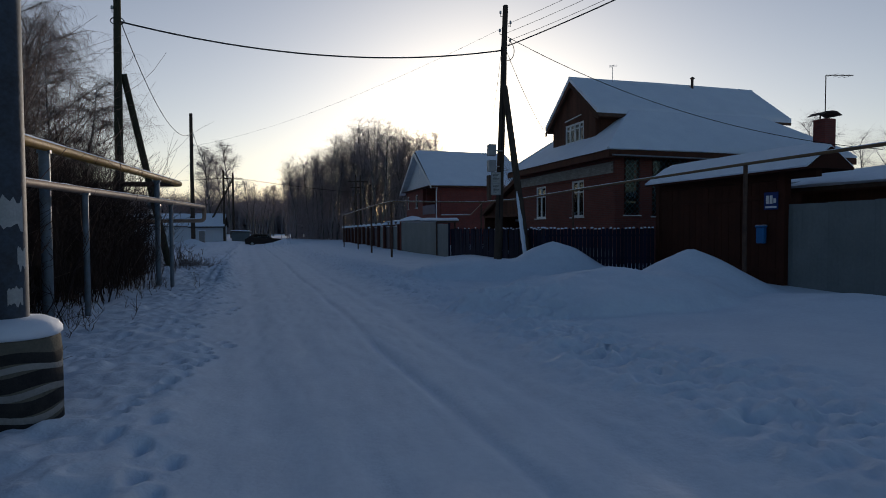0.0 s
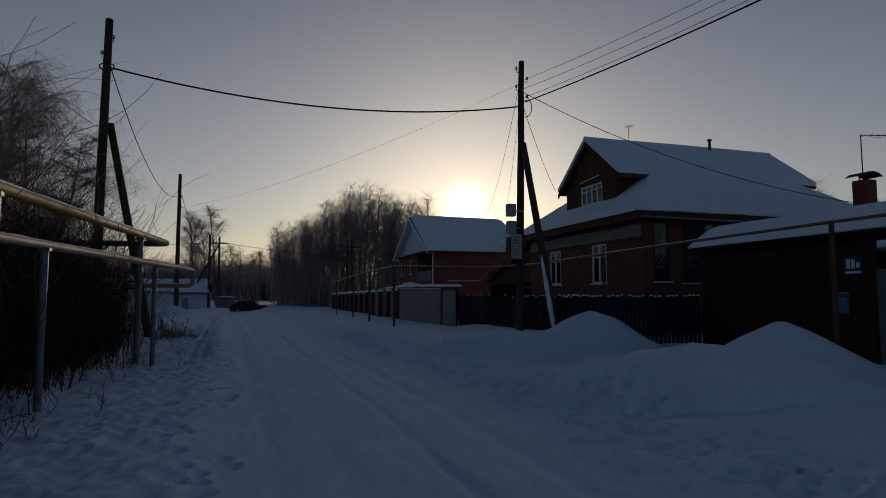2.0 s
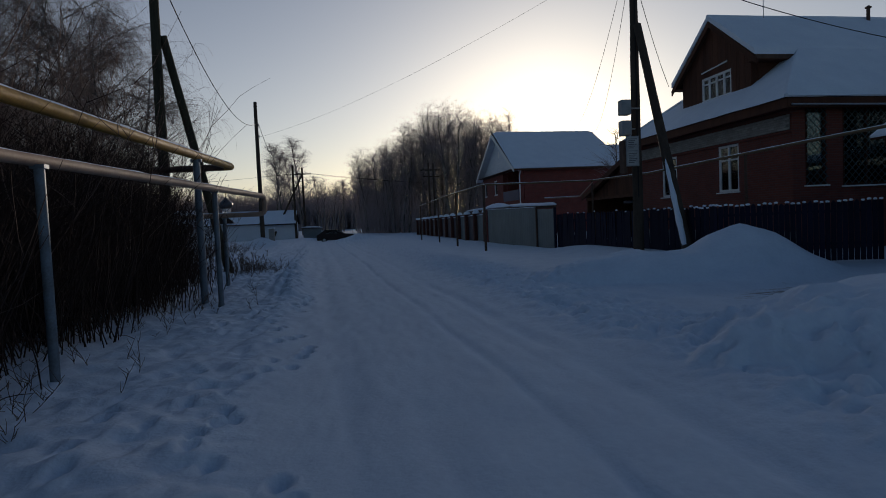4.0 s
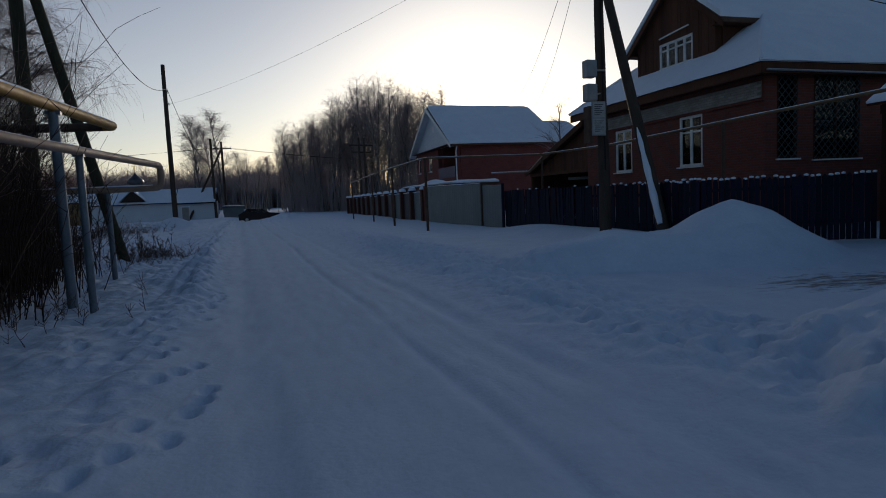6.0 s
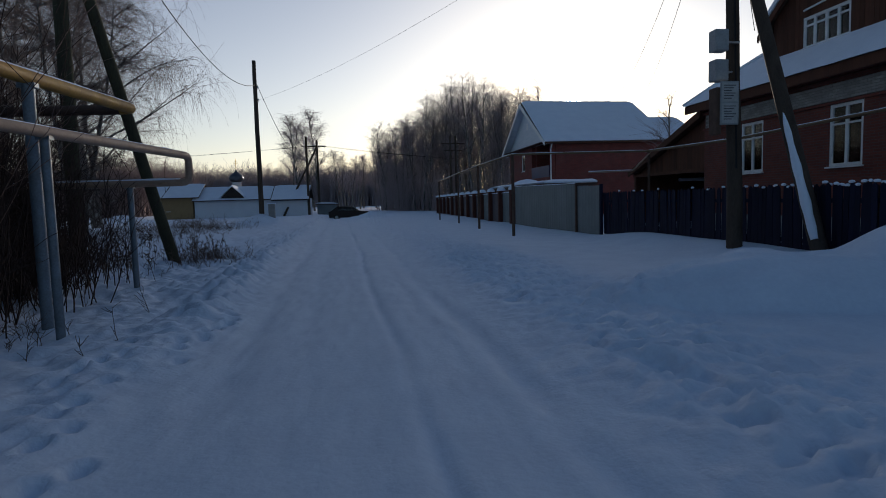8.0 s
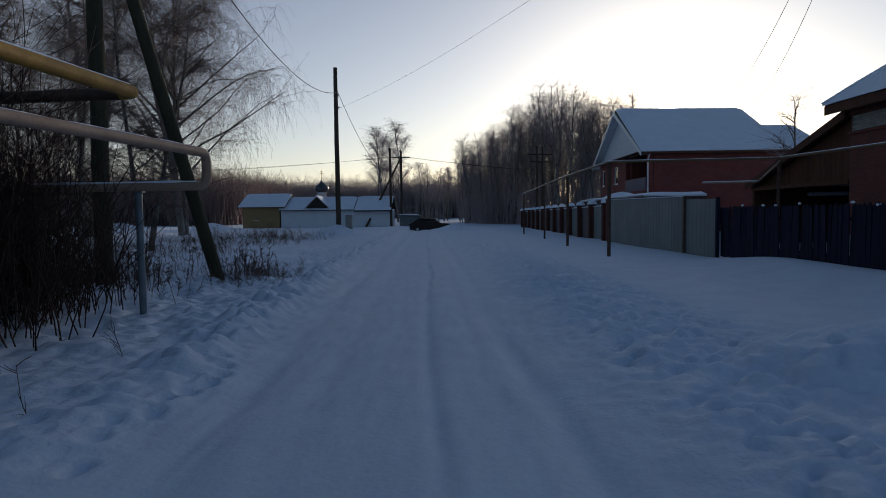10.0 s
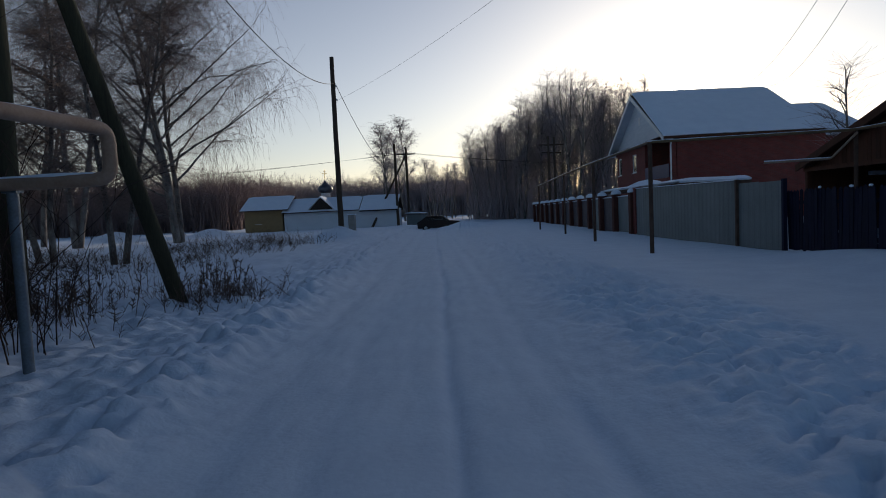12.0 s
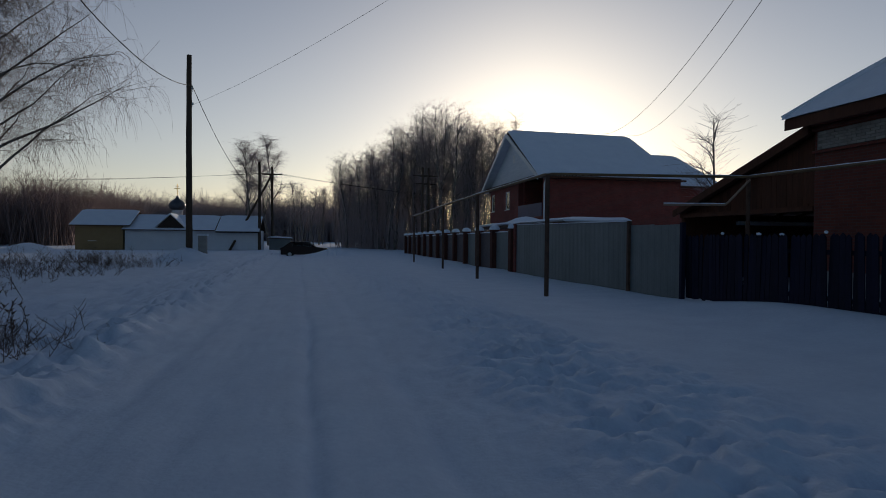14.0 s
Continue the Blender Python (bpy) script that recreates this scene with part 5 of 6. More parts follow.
for i in range(3):
    cable((-5.6 + 0.5 * i, 86, 9.25), (-70, 96 + i, 8.2 + 0.35 * i), 0.9, 0.010, "far overhead wire above the field")
    cable((-5.6 + 0.5 * i, 86, 9.25), (45, 110 + i, 8.0), 1.0, 0.010, "far overhead wire by the wood")

# concrete stub with painted bands and a steel mast
bs = thing("banded_post", (-1.46, -1.3, 0), "concrete stub with black bands and snow under a steel mast", "post")
CX, CY = -1.47, -1.28
part("stub", Shape().lathe(CX, CY, [(0.325, -0.3), (0.325, 0.60), (0.32, 0.755), (0.30, 0.78)], 28), M_OLIVE, bs, smooth=True)
for z, hh, mt in ((0.015, 0.11, M_BLACKPAINT), (0.135, 0.055, M_CONCRETE), (0.20, 0.115, M_BLACKPAINT), (0.325, 0.055, M_CONCRETE), (0.39, 0.12, M_BLACKPAINT), (0.52, 0.05, M_CONCRETE), (0.58, 0.085, M_BLACKPAINT)):
    prof = [(0.3255, z), (0.328, z + 0.005), (0.328, z + hh - 0.006), (0.3255, z + hh)]
    band = Shape().lathe(CX, CY, prof, 28)
    band.v = [(px, py, pz + 0.022 * math.sin(3.1 * math.atan2(py - CY, px - CX) + 9 * z)) for px, py, pz in band.v]
    part("band", band, mt, bs, "worn black painted band" if mt is M_BLACKPAINT else "dirty white painted band", True)
part("snow_cap", Shape().lathe(CX, CY, [(0.31, 0.775), (0.335, 0.80), (0.335, 0.835), (0.30, 0.885), (0.22, 0.925), (0.05, 0.935)], 28), M_SNOW, bs, "rounded snow cap", True)
part("mast", Shape().lathe(CX - 0.03, CY, [(0.135, 0.78), (0.135, 5.5), (0.12, 5.52)], 24), M_MAST, bs, "blue-grey steel mast with rusty stains", True)


def torn_scrap(a0, a1, z0, z1, seed):
    """A ragged scrap of paper stuck round the mast between two bearings."""
    rs = random.Random(seed)
    n = 9
    low = [(a0 + (a1 - a0) * k / n, z0 + rs.uniform(0, 0.3) * (z1 - z0)) for k in range(n + 1)]
    top = [(a0 + (a1 - a0) * k / n, z1 - rs.uniform(0, 0.25) * (z1 - z0)) for k in range(n + 1)]
    v = [(CX - 0.03 + q * math.cos(a), CY + q * math.sin(a), z) for q in (0.1358, 0.1375) for a, z in low + top]
    m = 2 * (n + 1)
    f = []
    for k in range(n):
        o_, i_ = (m + k, m + k + 1, m + n + 2 + k, m + n + 1 + k), (k, n + 1 + k, n + 2 + k, k + 1)
        f += [o_, i_, (k, k + 1, m + k + 1, m + k), (n + 1 + k, m + n + 1 + k, m + n + 2 + k, n + 2 + k)]
    f += [(0, m, m + n + 1, n + 1), (n, 2 * n + 1, m + 2 * n + 1, m + n)]
    return Shape().add(v, f)


for a0, a1, z0, z1, sd in ((-1.9, -0.35, 1.62, 1.92, 1), (-0.75, -0.2, 1.30, 1.52, 2), (-1.3, -0.5, 1.02, 1.20, 3), (-2.6, -1.9, 1.70, 1.85, 4)):
    part("torn_notice", torn_scrap(a0, a1, z0, z1, sd), M_PAPER, bs, "ragged scrap of torn paper")

# ---- far end of the street ----
cb = thing("chapel", (-13, 83, -0.45), "long whitewashed chapel building with snowy roof and onion dome", "chapel")
part("wall", Shape().box(-19.85, -6.1, 80, 86, -0.8, 2.15), M_LIME, cb)
r_ = part("roof", Shape().slab([(-20.0, 79.5, 2.12), (-10.6, 79.5, 2.12), (-10.6, 83, 3.72), (-20.0, 83, 3.72)], 0.1).slab([(-10.6, 86.5, 2.12), (-20.0, 86.5, 2.12), (-20.0, 83, 3.72), (-10.6, 83, 3.72)], 0.1), M_RUST, cb)
part("snow_cover", snow_sheet([(-20.0, 79.45, 2.12), (-10.6, 79.45, 2.12), (-10.6, 83, 3.72), (-20.0, 83, 3.72)], 0.15, 0.6, 81), M_SNOW, r_, "even snow", True)
r_ = part("porch_roof", Shape().slab([(-10.5, 79.2, 2.0), (-5.9, 79.2, 2.0), (-5.9, 83, 3.75), (-10.5, 83, 3.75)], 0.15).slab([(-5.9, 86.5, 2.0), (-10.5, 86.5, 2.0), (-10.5, 83, 3.75), (-5.9, 83, 3.75)], 0.1), M_DARK, cb)
part("snow_cover", snow_sheet([(-10.5, 79.2, 2.0), (-5.9, 79.2, 2.0), (-5.9, 83, 3.75), (-10.5, 83, 3.75)], 0.15, 0.6, 82), M_SNOW, r_, "even snow", True)
part("gablet", Shape().prism([(-16.6, 2.35), (-13.8, 2.35), (-15.2, 3.75)], "y", 79.6, 82.5), M_DARK, cb, "small dark pediment with snow edge")
part("gablet_snow", Shape().prism([(-16.8, 2.3), (-15.2, 3.8), (-13.6, 2.3), (-13.6, 2.42), (-15.2, 3.95), (-16.8, 2.42)], "y", 79.5, 82.5), M_SNOW, cb)
part("drum", Shape().lathe(-15.5, 84, [(0.6, 3.2), (0.6, 4.4), (0.65, 4.45)], 16), M_LIME, cb, "white dome drum", True)
dm = part("dome", Shape().lathe(-15.5, 84, [(0.55, 4.45), (0.84, 4.66), (0.95, 4.95), (0.84, 5.27), (0.52, 5.55), (0.22, 5.78), (0.07, 6.05), (0.03, 6.15)], 18), M_DOME, cb, "grey onion dome", True)
part("cross", Shape().box(-15.53, -15.47, 83.97, 84.03, 6.1, 7.45).box(-15.82, -15.18, 83.98, 84.02, 6.9, 6.97).box(-15.68, -15.32, 83.98, 84.02, 7.16, 7.22), M_GOLD, dm, "gilt cross")
oc = thing("annex", (-22.4, 83, -0.45), "small ochre plastered house with snowy roof", "house")
part("wall", Shape().box(-24.7, -20.05, 80, 86, -0.8, 2.6), M_OCHRE, oc)
window(oc, "y", 80, -23.4, -22.7, 0.9, 1.8, 0)
r_ = part("roof", Shape().slab([(-25.1, 79.5, 2.55), (-19.2, 79.5, 2.55), (-19.2, 83, 4.2), (-25.1, 83, 4.2)], 0.1).slab([(-19.2, 86.5, 2.55), (-25.1, 86.5, 2.55), (-25.1, 83, 4.2), (-19.2, 83, 4.2)], 0.1), M_RUST, oc)
part("snow_cover", snow_sheet([(-25.1, 79.45, 2.55), (-19.2, 79.45, 2.55), (-19.2, 83, 4.2), (-25.1, 83, 4.2)], 0.15, 0.6, 83), M_SNOW, r_, "even snow", True)
tb = thing("standpipe_box", (-5.0, 43.9, 0.2), "small grey utility box beside the pole", "utility box")
part("body", Shape().box(-5.15, -4.75, 43.75, 44.1, 0.1, 1.5, 0.02), M_CONCRETE, tb)
part("lid", Shape().box(-5.2, -4.7, 43.7, 44.15, 1.5, 1.56), M_SNOW, tb)
hut = thing("hut", (-4.1, 86.5, -0.5), "small weathered hut with snow on its flat roof", "hut")
part("wall", Shape().box(-5.4, -2.9, 85.5, 88, -0.8, 1.25), M_GREYSHEET, hut)
part("roof", Shape().slab([(-5.6, 85.3, 1.35), (-2.7, 85.3, 1.25), (-2.7, 88.2, 1.25), (-5.6, 88.2, 1.35)], 0.1), M_RUST, hut)
part("snow_cover", snow_sheet([(-5.6, 85.3, 1.36), (-2.7, 85.3, 1.26), (-2.7, 88.2, 1.26), (-5.6, 88.2, 1.36)], 0.18, 0.3, 84), M_SNOW, hut, "", True)

car = thing("parked_car", (-0.6, 68, -0.3), "dark red car parked behind a snow heap", "car")
def car_profile(s, x0, k, prof, y0, y1):
    return s.prism([(x0 + px * k, pz) for px, pz in prof], "y", y0, y1)
body = Shape()
bm_prof = [(-2.1, 0.25), (2.1, 0.25), (2.15, 0.6), (2.05, 0.85), (1.0, 0.95), (0.35, 1.42), (-1.2, 1.46), (-1.85, 1.0), (-2.15, 0.85)]
car_profile(body, -0.6, 1.0, [(a, b - 0.2) for a, b in bm_prof], 67.15, 68.85)
part("body", body, M_CAR, car)
for x in (-1.9, 0.75):
    for y in (67.12, 68.88):
        wh = part("wheel", Shape().tube([(x, y - 0.09, 0.08), (x, y + 0.09, 0.08)], 0.31, 16), M_RUBBER, car)
        part("rim", Shape().tube([(x, y - 0.1, 0.08), (x, y + 0.1, 0.08)], 0.18, 12), M_GALV, wh)
part("side_window", Shape().prism([(-1.7 - 0.6 + 0.6, 0.82), (0.35, 0.78), (-0.25, 1.16), (-1.7, 1.2)], "y", 67.14, 67.149), M_GLASS, car)
part("windscreen", Shape().slab([(0.42, 67.2, 0.78), (0.42, 68.8, 0.78), (-0.18, 68.75, 1.21), (-0.18, 67.25, 1.21)], 0.01), M_GLASS, car)
part("headlight", Shape().box(1.5, 1.56, 67.2, 67.5, 0.45, 0.6), M_GALV, car)
part("headlight", Shape().box(1.5, 1.56, 68.5, 68.8, 0.45, 0.6), M_GALV, car)

car.location.z -= 0.22

# ---- trees and shrubs ----
def tubes_mesh(name, groups, mat, smooth=False):
    """Joins tapering twigs into one mesh. Each group: points (runs, n, 3), start radii, end radii, sides."""
    VV, FF, k = [], [], 0
    for p, r0, r1, sides in groups:
        p = np.asarray(p, float)
        if p.ndim == 2:
            p = p[None]
        R, n, _ = p.shape
        t = np.gradient(p, axis=1)
        t /= np.linalg.norm(t, axis=2, keepdims=True) + 1e-9
        ref = np.where(np.abs(t[:, :1, 2:3]) > 0.7, np.array([0.31, 0.95, 0.05]), np.array([0.0, 0.0, 1.0]))
        u = np.cross(t, np.broadcast_to(ref, t.shape))
        u /= np.linalg.norm(u, axis=2, keepdims=True) + 1e-9
        w = np.cross(t, u)
        f = np.linspace(0, 1, n)[None, :]
        r = (np.broadcast_to(np.asarray(r0, float), (R,))[:, None] * (1 - f) + np.broadcast_to(np.asarray(r1, float), (R,))[:, None] * f)[..., None]
        rings = np.stack([p + (u * math.cos(q) + w * math.sin(q)) * r for q in (2 * math.pi * c / sides for c in range(sides))], 2)
        VV.append(rings.reshape(-1, 3))
        base = k + (np.arange(R)[:, None, None] * n + np.arange(n - 1)[None, :, None]) * sides
        c0 = np.arange(sides)[None, None, :]
        c1 = (c0 + 1) % sides
        FF.append(np.stack([base + c0, base + c1, base + sides + c1, base + sides + c0], -1).reshape(-1, 4))
        k += R * n * sides
    V, F = np.concatenate(VV), np.concatenate(FF)
    me = bpy.data.meshes.new(name)
    me.vertices.add(len(V))
    me.vertices.foreach_set("co", V.astype(np.float32).ravel())
    me.loops.add(F.size)
    me.loops.foreach_set("vertex_index", F.astype(np.int32).ravel())
    me.polygons.add(len(F))
    me.polygons.foreach_set("loop_start", (np.arange(len(F)) * 4).astype(np.int32))
    me.polygons.foreach_set("loop_total", np.full(len(F), 4, np.int32))
    if smooth:
        me.polygons.foreach_set("use_smooth", np.ones(len(F), bool))
    me.update()
    me.materials.append(mat)
    return me


def grow(rnd, start, way, length, bend, rise, n):
    """Wandering runs from many starts at once: (runs, n + 1, 3)."""
    start, d = np.atleast_2d(np.asarray(start, float)), np.atleast_2d(np.asarray(way, float))
    d = d / np.linalg.norm(d, axis=1, keepdims=True)
    length = np.broadcast_to(np.asarray(length, float), (len(start),))[:, None]
    pts = [start]
    for i in range(n):
        d = d + rnd.normal(0, bend, d.shape) + np.array([0, 0, rise])
        d = d / np.linalg.norm(d, axis=1, keepdims=True)
        pts.append(pts[-1] + d * length / n)
    return np.stack(pts, 1)


def along(runs, which, q):
    """Points at the fractions q of the chosen runs."""
    n = runs.shape[1] - 1
    i = np.clip(q * n, 0, n - 1e-6)
    a = i.astype(int)
    return runs[which, a] + (runs[which, a + 1] - runs[which, a]) * (i - a)[:, None]


def compass(az, up):
    return np.stack([np.cos(az), np.sin(az), up], 1)


def birch_runs(seed, height, stems, spread_r, weep, limbs, twigs, hair, thin=1.0, up=(0.5, 1.1), long=1.0, bare=0.17, hang=None, tip=(0.0, 0.9)):
    """Stem groups and twig groups of a bare birch standing at the origin."""
    rnd = np.random.RandomState(seed)
    az = rnd.uniform(0, 6.28, stems)
    lean = rnd.uniform(0.03, 0.13, stems) if stems > 1 else np.full(1, 0.03)
    hh = height * rnd.uniform(0.85, 1.0, stems)
    foot = 0.25 * (stems > 1)
    stem = grow(rnd, np.stack([foot * np.cos(az), foot * np.sin(az), np.full(stems, -0.3)], 1), np.stack([lean * np.cos(az), lean * np.sin(az), np.ones(stems)], 1), hh, 0.035, 0.03, 14)
    trunk = [(stem, 0.014 * hh * (0.8 if stems > 1 else 1.0), 0.02, 8)]
    which = np.repeat(np.arange(stems), limbs)
    q = bare + (0.97 - bare) * (np.tile(np.arange(limbs), stems) + rnd.rand(limbs * stems)) / limbs
    az2 = rnd.uniform(0, 6.28, len(q))
    ln = spread_r * (1.08 - 0.75 * q) * np.minimum(1, 0.40 + 1.7 * q) * rnd.uniform(0.75, 1.2, len(q))
    limb = grow(rnd, along(stem, which, q), compass(az2, rnd.uniform(*up, len(q))), ln, 0.10, -0.055 * weep, 8)
    trunk.append((limb, (0.028 + 0.006 * ln) * thin, 0.012 * thin, 5))
    which = np.repeat(np.arange(len(limb)), twigs)
    g = rnd.uniform(0.2, 1.0, len(which))
    az3 = az2[which] + rnd.normal(0, 0.9, len(which))
    tw = grow(rnd, along(limb, which, g), compass(az3, rnd.uniform(*tip, len(which))), ln[which] * rnd.uniform(0.2, 0.45, len(which)) * long, 0.14 / long, -0.11 * weep, 5)
    crown = [(tw, 0.013 * thin, 0.007 * thin, 3)]
    hang = weep if hang is None else hang
    which = np.repeat(np.arange(len(tw)), hair)
    az4 = rnd.uniform(0, 6.28, len(which))
    hr = grow(rnd, along(tw, which, rnd.uniform(0.15, 1.0, len(which))), compass(az4, rnd.uniform(-0.3, 0.9, len(which)) + tip[0]), rnd.uniform(0.5, 1.6, len(which)) * (1 + 0.8 * hang), 0.07, -0.42 * hang, 4)
    crown.append((hr, 0.0065 * thin, 0.004 * thin, 3))
    return trunk, crown


def tree(seed, at, label, mat_crown, group="", **kw):
    tr, cr = birch_runs(seed, **kw)
    t = thing("bare_tree" if "fruit" in label else "birch_tree", at, label, "tree", group)
    for nm, runs, mt in (("trunk", tr, M_BIRCH), ("crown", cr, mat_crown)):
        o = new(nm, tubes_mesh(nm, runs, mt, nm == "trunk"))
        o.parent = t
    return t


trnd = random.Random(11)
weeping = "tall bare weeping birch with frosted hanging twigs"
b1 = tree(3, (-18.6, 50.5, 0.1), weeping, M_FROSTTWIG, "birches by the field", height=23, stems=3, spread_r=12.4, weep=0.6, hang=1.5, limbs=18, twigs=16, hair=10, up=(0.7, 1.5), thin=1.1)
b2 = tree(8, (-24.0, 47.0, 0.1), weeping, M_FROSTTWIG, "birches by the field", height=24, stems=2, spread_r=8.0, weep=0.5, hang=1.25, limbs=16, twigs=13, hair=6, up=(0.7, 1.6), thin=1.0)
for x, y, r, k in ((-31.5, 54, 1.0, 0.9), (-39, 46, 4.0, 1.0)):
    c_ = copy_thing(b1 if k != 0.9 else b2, pose(x, y, 0.1, 0, 0, math.degrees(r)))
    c_.scale = (k, k, k)
slim = tree(17, (-9.5, 27.5, 0.1), "slender young birch behind the shrubs", M_FROSTTWIG, "young birches", height=10.5, stems=2, spread_r=2.0, weep=0.4, limbs=18, twigs=12, hair=6)
for x, y, r, k in ((-12.5, 23.5, 80, 0.95), (-14.5, 31.0, 150, 1.15), (-11.0, 19.0, 230, 0.8), (-17.5, 26.0, 300, 1.2), (-12.0, 16.0, 30, 0.9), (-15.5, 12.0, 110, 1.1), (-9.6, 13.0, 200, 0.75), (-12.2, 10.0, 20, 0.85)):
    c_ = copy_thing(slim, pose(x, y, 0.1, 0, 0, r))
    c_.scale = (k, k, k)
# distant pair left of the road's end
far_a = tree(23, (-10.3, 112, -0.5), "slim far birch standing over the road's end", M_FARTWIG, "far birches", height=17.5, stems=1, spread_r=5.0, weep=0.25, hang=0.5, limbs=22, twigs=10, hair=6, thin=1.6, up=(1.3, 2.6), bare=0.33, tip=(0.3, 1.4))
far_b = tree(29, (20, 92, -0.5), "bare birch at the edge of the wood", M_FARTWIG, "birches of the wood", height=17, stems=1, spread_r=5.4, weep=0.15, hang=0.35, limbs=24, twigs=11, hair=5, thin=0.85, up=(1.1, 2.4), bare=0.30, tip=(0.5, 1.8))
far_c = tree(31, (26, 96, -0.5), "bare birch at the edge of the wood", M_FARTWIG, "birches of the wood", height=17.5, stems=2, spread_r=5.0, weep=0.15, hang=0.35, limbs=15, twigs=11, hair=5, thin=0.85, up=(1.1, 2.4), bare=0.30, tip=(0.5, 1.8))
for x, y, k in ((-7.3, 115, 1.05), (-12.8, 118, 0.97), (-8.8, 121, 0.95)):
    c_ = copy_thing(far_a, pose(x, y, -0.5, 0, 0, x * 37))
    c_.scale = (k, k, k)
wr = random.Random(77)
for i in range(62):
    q = i / 61
    # edge of the wood, nearer on the right of the road
    x = 4.0 + 23 * q + wr.uniform(-1.2, 1.2)
    y = 112 - 20 * min(1, q * 1.6) + wr.uniform(-3, 16)
    k = (0.95 + 0.27 * min(1, q * 2.2)) * wr.uniform(0.80, 1.06)
    c_ = copy_thing(far_b if i % 2 else far_c, pose(x, y, -0.5, 0, 0, wr.uniform(0, 360)))
    c_.scale = (k * wr.uniform(0.85, 1.1), k, k)
for i in range(44):
    x = -6 + 42 * wr.random()
    y = 135 + wr.uniform(0, 35)
    k = wr.uniform(0.6, 0.85)
    c_ = copy_thing(far_b if i % 2 else far_a, pose(x, y, -0.5, 0, 0, wr.uniform(0, 360)))
    c_.scale = (k, k, k)
# undergrowth filling the foot of the wood, and the far wood across the field
def thicket(name, label, spots, mat, rnd, hmin, hmax, per, thin, fan=0.35):
    xy = np.repeat(np.array(spots, float), per, 0) + rnd.normal(0, 0.5, (len(spots) * per, 2))
    h = rnd.uniform(hmin, hmax, len(xy))
    foot = np.column_stack([xy, ground_z(xy[:, 0], xy[:, 1], False) - 0.1])
    main = grow(rnd, foot, np.column_stack([rnd.normal(0, fan, (len(xy), 2)), np.ones(len(xy))]), h, 0.10, 0.03, 6)
    which = np.repeat(np.arange(len(xy)), 6)
    side = grow(rnd, along(main, which, rnd.uniform(0.15, 1.0, len(which))), compass(rnd.uniform(0, 6.28, len(which)), rnd.uniform(0.4, 1.6, len(which))), h[which] * rnd.uniform(0.2, 0.45, len(which)), 0.15, 0.02, 4)
    groups = [(main, thin * (0.6 + 0.12 * h), thin * 0.35, 3), (side, thin * 0.5, thin * 0.25, 3)]
    return tagged(new(name, tubes_mesh(name, groups, mat)), label, "undergrowth", kind="stuff")


nr = np.random.RandomState(9)
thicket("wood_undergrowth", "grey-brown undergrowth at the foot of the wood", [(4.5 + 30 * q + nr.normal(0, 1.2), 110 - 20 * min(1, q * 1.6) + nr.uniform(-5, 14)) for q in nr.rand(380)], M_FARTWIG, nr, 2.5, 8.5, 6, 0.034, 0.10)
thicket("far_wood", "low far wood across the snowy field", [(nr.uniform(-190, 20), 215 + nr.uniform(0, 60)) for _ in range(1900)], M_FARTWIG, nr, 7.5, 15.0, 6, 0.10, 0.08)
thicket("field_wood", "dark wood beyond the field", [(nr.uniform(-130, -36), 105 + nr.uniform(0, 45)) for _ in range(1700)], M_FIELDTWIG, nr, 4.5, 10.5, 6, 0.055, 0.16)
for i in range(30):
    k = wr.uniform(0.55, 0.85)
    c_ = copy_thing(far_b if i % 2 else far_c, pose(wr.uniform(46, 78), wr.uniform(-8, 52), -0.3, 0, 0, wr.uniform(0, 360)))
    c_.scale = (k * 1.2, k * 1.2, k)
# roadside shrubs behind the gas pipes
sp = [(-3.9 - abs(nr.normal(0, 1.0)), nr.uniform(-7, 14.2)) for _ in range(680)]
thicket("shrub_thicket", "dense dark bare shrubs behind the gas pipes", sp, M_SHRUB, nr, 0.9, 2.2, 10, 0.013, 0.22)
sp = [(-4.3 - abs(nr.normal(0, 1.7)), nr.uniform(-6, 13.5)) for _ in range(175)]
thicket("sapling_thicket", "reddish-brown bare saplings behind the shrubs", sp, M_TWIG, nr, 2.4, 5.4, 5, 0.011, 0.16)
sp = [(-3.7 - abs(nr.normal(0, 0.9)), nr.uniform(7.0, 14.2)) for _ in range(95)]
thicket("tall_shrubs", "tall dark bare shrubs crowding behind the pipes", sp, M_SHRUB, nr, 2.0, 3.7, 6, 0.011, 0.14)
ctr = [(nr.uniform(-15, -6.2), nr.uniform(22, 42)) for _ in range(14)]
sp = [(cx + nr.normal(0, 0.8), cy + nr.normal(0, 0.9)) for cx, cy in ctr for _ in range(6)]
thicket("field_shrubs", "scattered dark shrubs in the snowy field", sp, M_WEED, nr, 0.3, 1.0, 8, 0.009, 0.9)
sp = [(-10.3 + nr.normal(0, 2.0), 25 + nr.normal(0, 5.0)) for _ in range(70)]
thicket("bramble_patch", "brown tangled brambles in the snowy field", sp, M_WEED, nr, 0.25, 0.65, 9, 0.008, 1.6)
sp = [(-5.2 + nr.normal(0, 0.7), nr.uniform(12.5, 16.5)) for _ in range(36)]
thicket("bramble_patch", "dark tangled brambles behind the pole", sp, M_SHRUB, nr, 0.5, 1.5, 9, 0.011, 0.45)
weeds = [(-5.4 + nr.normal(0, 0.7), 16.4 + nr.normal(0, 1.2)) for _ in range(60)] + [(-2.95 + nr.normal(0, 0.25), 18.8 + nr.normal(0, 0.4)) for _ in range(14)]
weeds += [(-2.9 + nr.normal(0, 0.25), nr.uniform(-3, 12)) for _ in range(26)] 
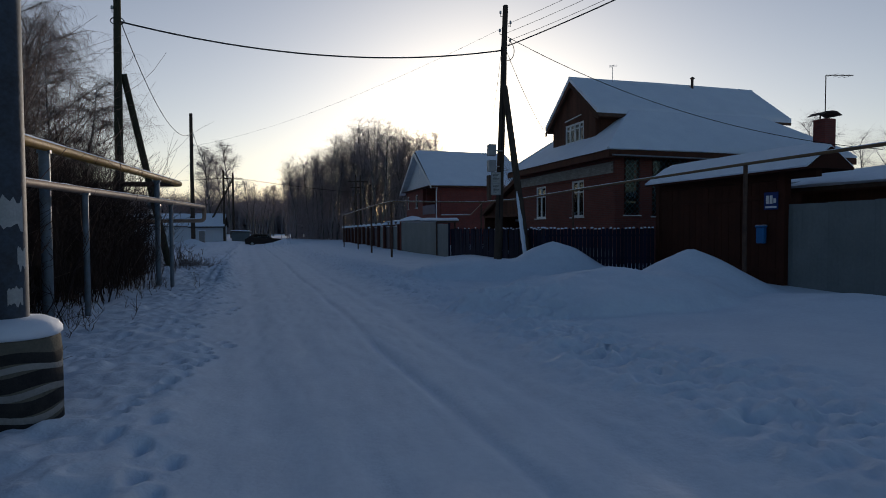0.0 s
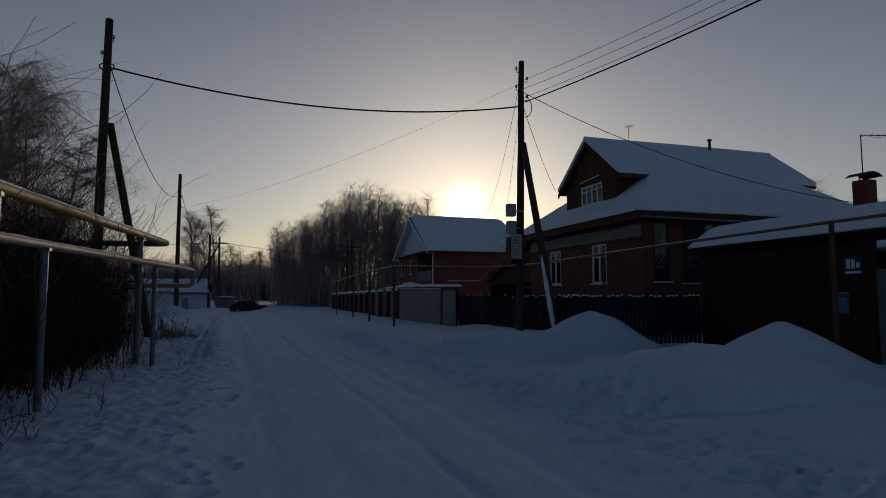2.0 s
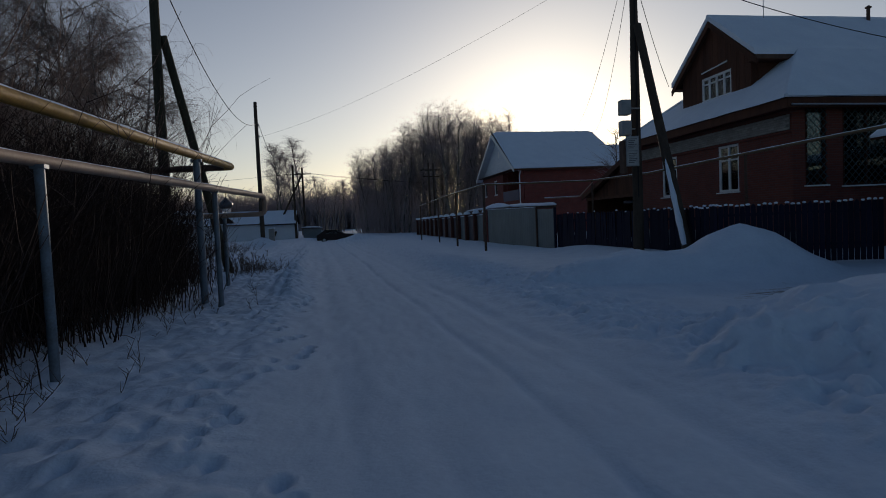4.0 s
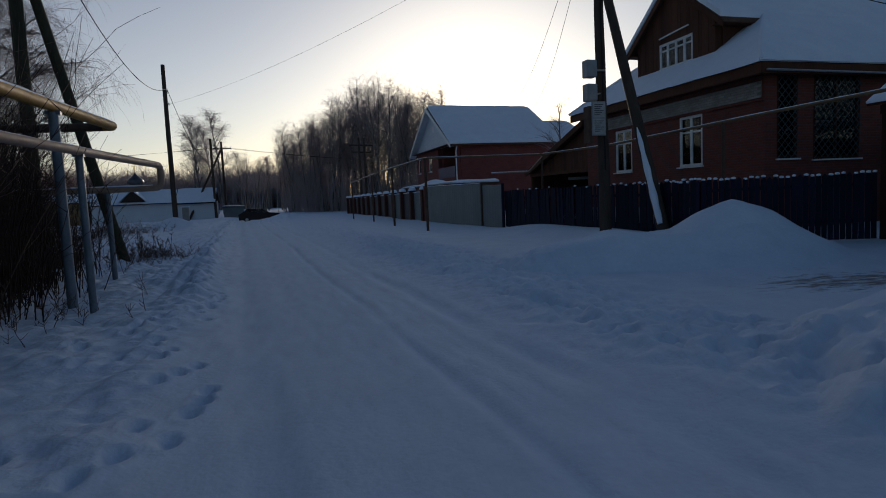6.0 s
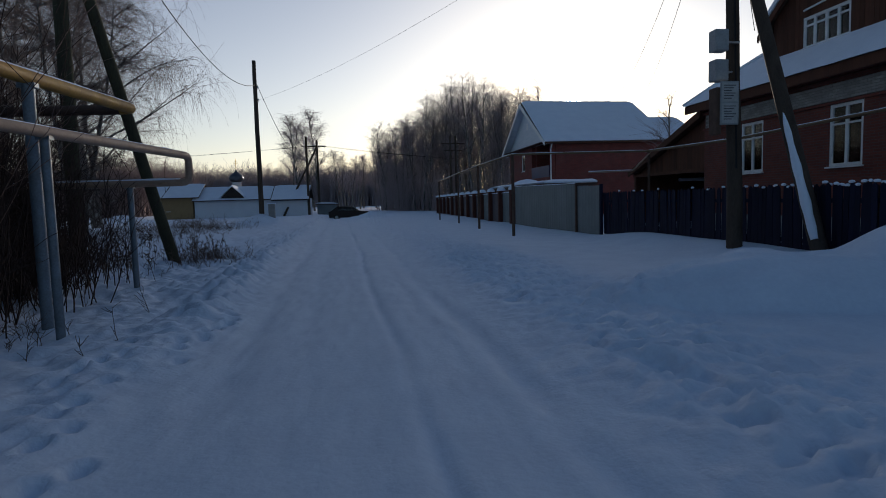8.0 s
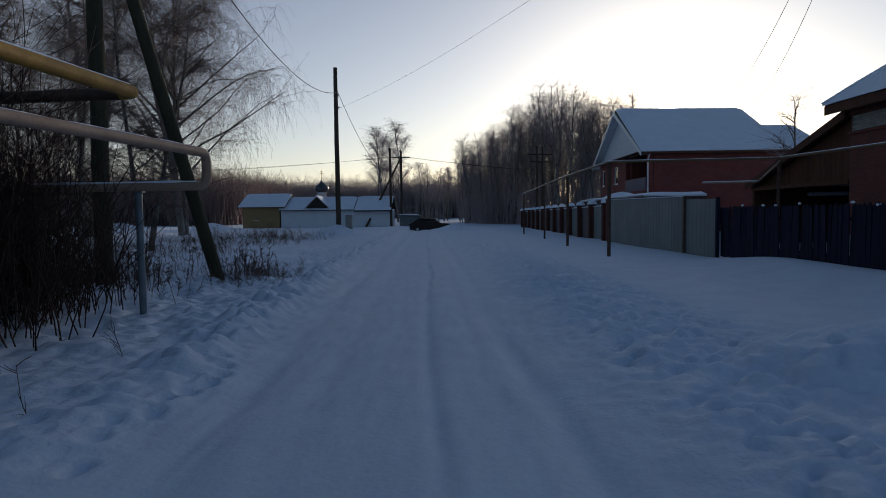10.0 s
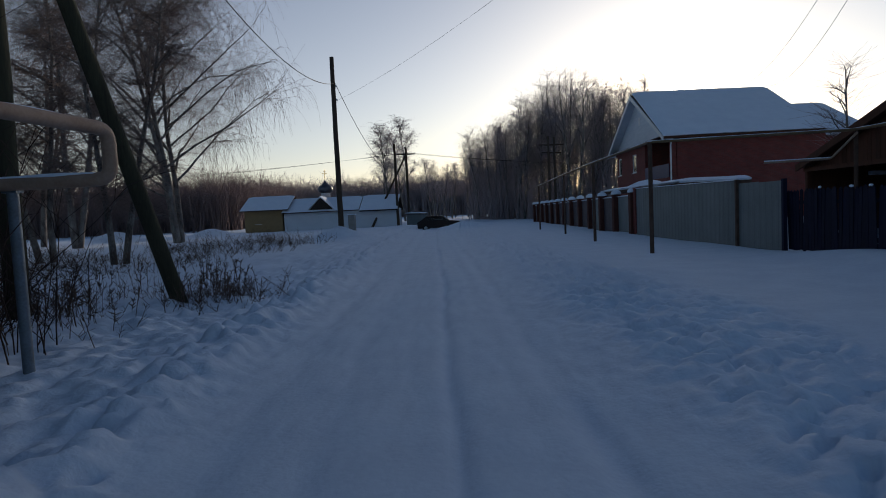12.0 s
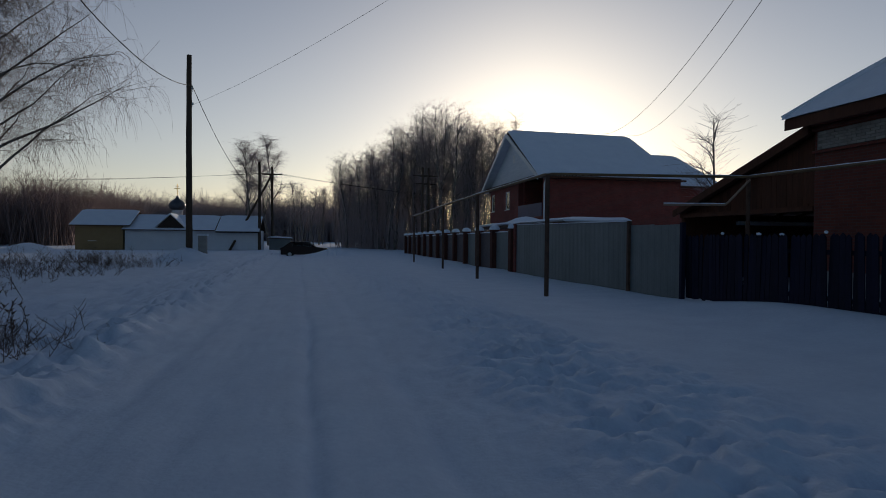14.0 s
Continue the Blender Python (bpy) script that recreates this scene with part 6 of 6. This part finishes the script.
thicket("dry_weeds", "dry brown weed stems standing in the snow", weeds, M_WEED, nr, 0.15, 0.55, 8, 0.007, 0.45)
# tall dead stalks with bristling seed heads round the pole's foot
def seed_stalks(spots, rnd):
    xy = np.array(spots, float)
    h = rnd.uniform(0.25, 0.75, len(xy))
    foot = np.column_stack([xy, ground_z(xy[:, 0], xy[:, 1], False) - 0.05])
    stem = grow(rnd, foot, np.column_stack([rnd.normal(0, 0.16, (len(xy), 2)), np.ones(len(xy))]), h, 0.05, 0.0, 5)
    which = np.repeat(np.arange(len(xy)), 9)
    head = grow(rnd, along(stem, which, rnd.uniform(0.45, 1.0, len(which))), compass(rnd.uniform(0, 6.28, len(which)), rnd.uniform(0.2, 1.4, len(which))), rnd.uniform(0.03, 0.10, len(which)), 0.1, 0.0, 2)
    groups = [(stem, 0.006, 0.004, 3), (head, 0.008, 0.004, 4)]
    tagged(new("seed_stalks", tubes_mesh("seed_stalks", groups, M_WEED)), "dead brown weed stalks with seed heads in snow", "weeds", kind="stuff")


seed_stalks([(-4.1 + nr.normal(0, 0.35), 16.5 + nr.normal(0, 0.9)) for _ in range(55)] + [(-5.6 + nr.normal(0, 0.6), 17.5 + nr.normal(0, 1.8)) for _ in range(36)] + [(-3.0 + nr.normal(0, 0.3), 19.3 + nr.normal(0, 0.5)) for _ in range(45)] + [(-6.2 + nr.normal(0, 0.9), 24 + nr.normal(0, 2.2)) for _ in range(40)], nr)
thicket("russet_bush", "low russet bush beside the pole brace", [(-2.75 + nr.normal(0, 0.14), 18.9 + nr.normal(0, 0.14)) for _ in range(8)], M_TWIG, nr, 0.3, 0.6, 9, 0.007, 1.1)
tree(41, (17.8, 33.4, 0.0), "small bare fruit tree with pale twigs behind the carport", M_FARTWIG, "", height=7.9, stems=1, spread_r=1.7, weep=0.0, limbs=16, twigs=6, hair=2, thin=0.9, up=(0.9, 2.0), bare=0.35, tip=(0.3, 1.3))

# pale bricks of the frieze
bk = Shape().box(-0.02, 0.0, -0.1225, 0.1225, 0.0, 0.066, 0.003).mesh("brick")
bk.materials.append(M_SILICATE)
brnd = random.Random(2)
for row in range(6):
    off = 0.13 * (row % 2)
    y = 15.18 + off
    while y < 24.65:
        o = new("brick", bk)
        o.parent = h1
        o.location = Vector((14.276 - brnd.uniform(0, 0.004), y, 3.925 + row * 0.0775)) - h1.location
        y += 0.2575
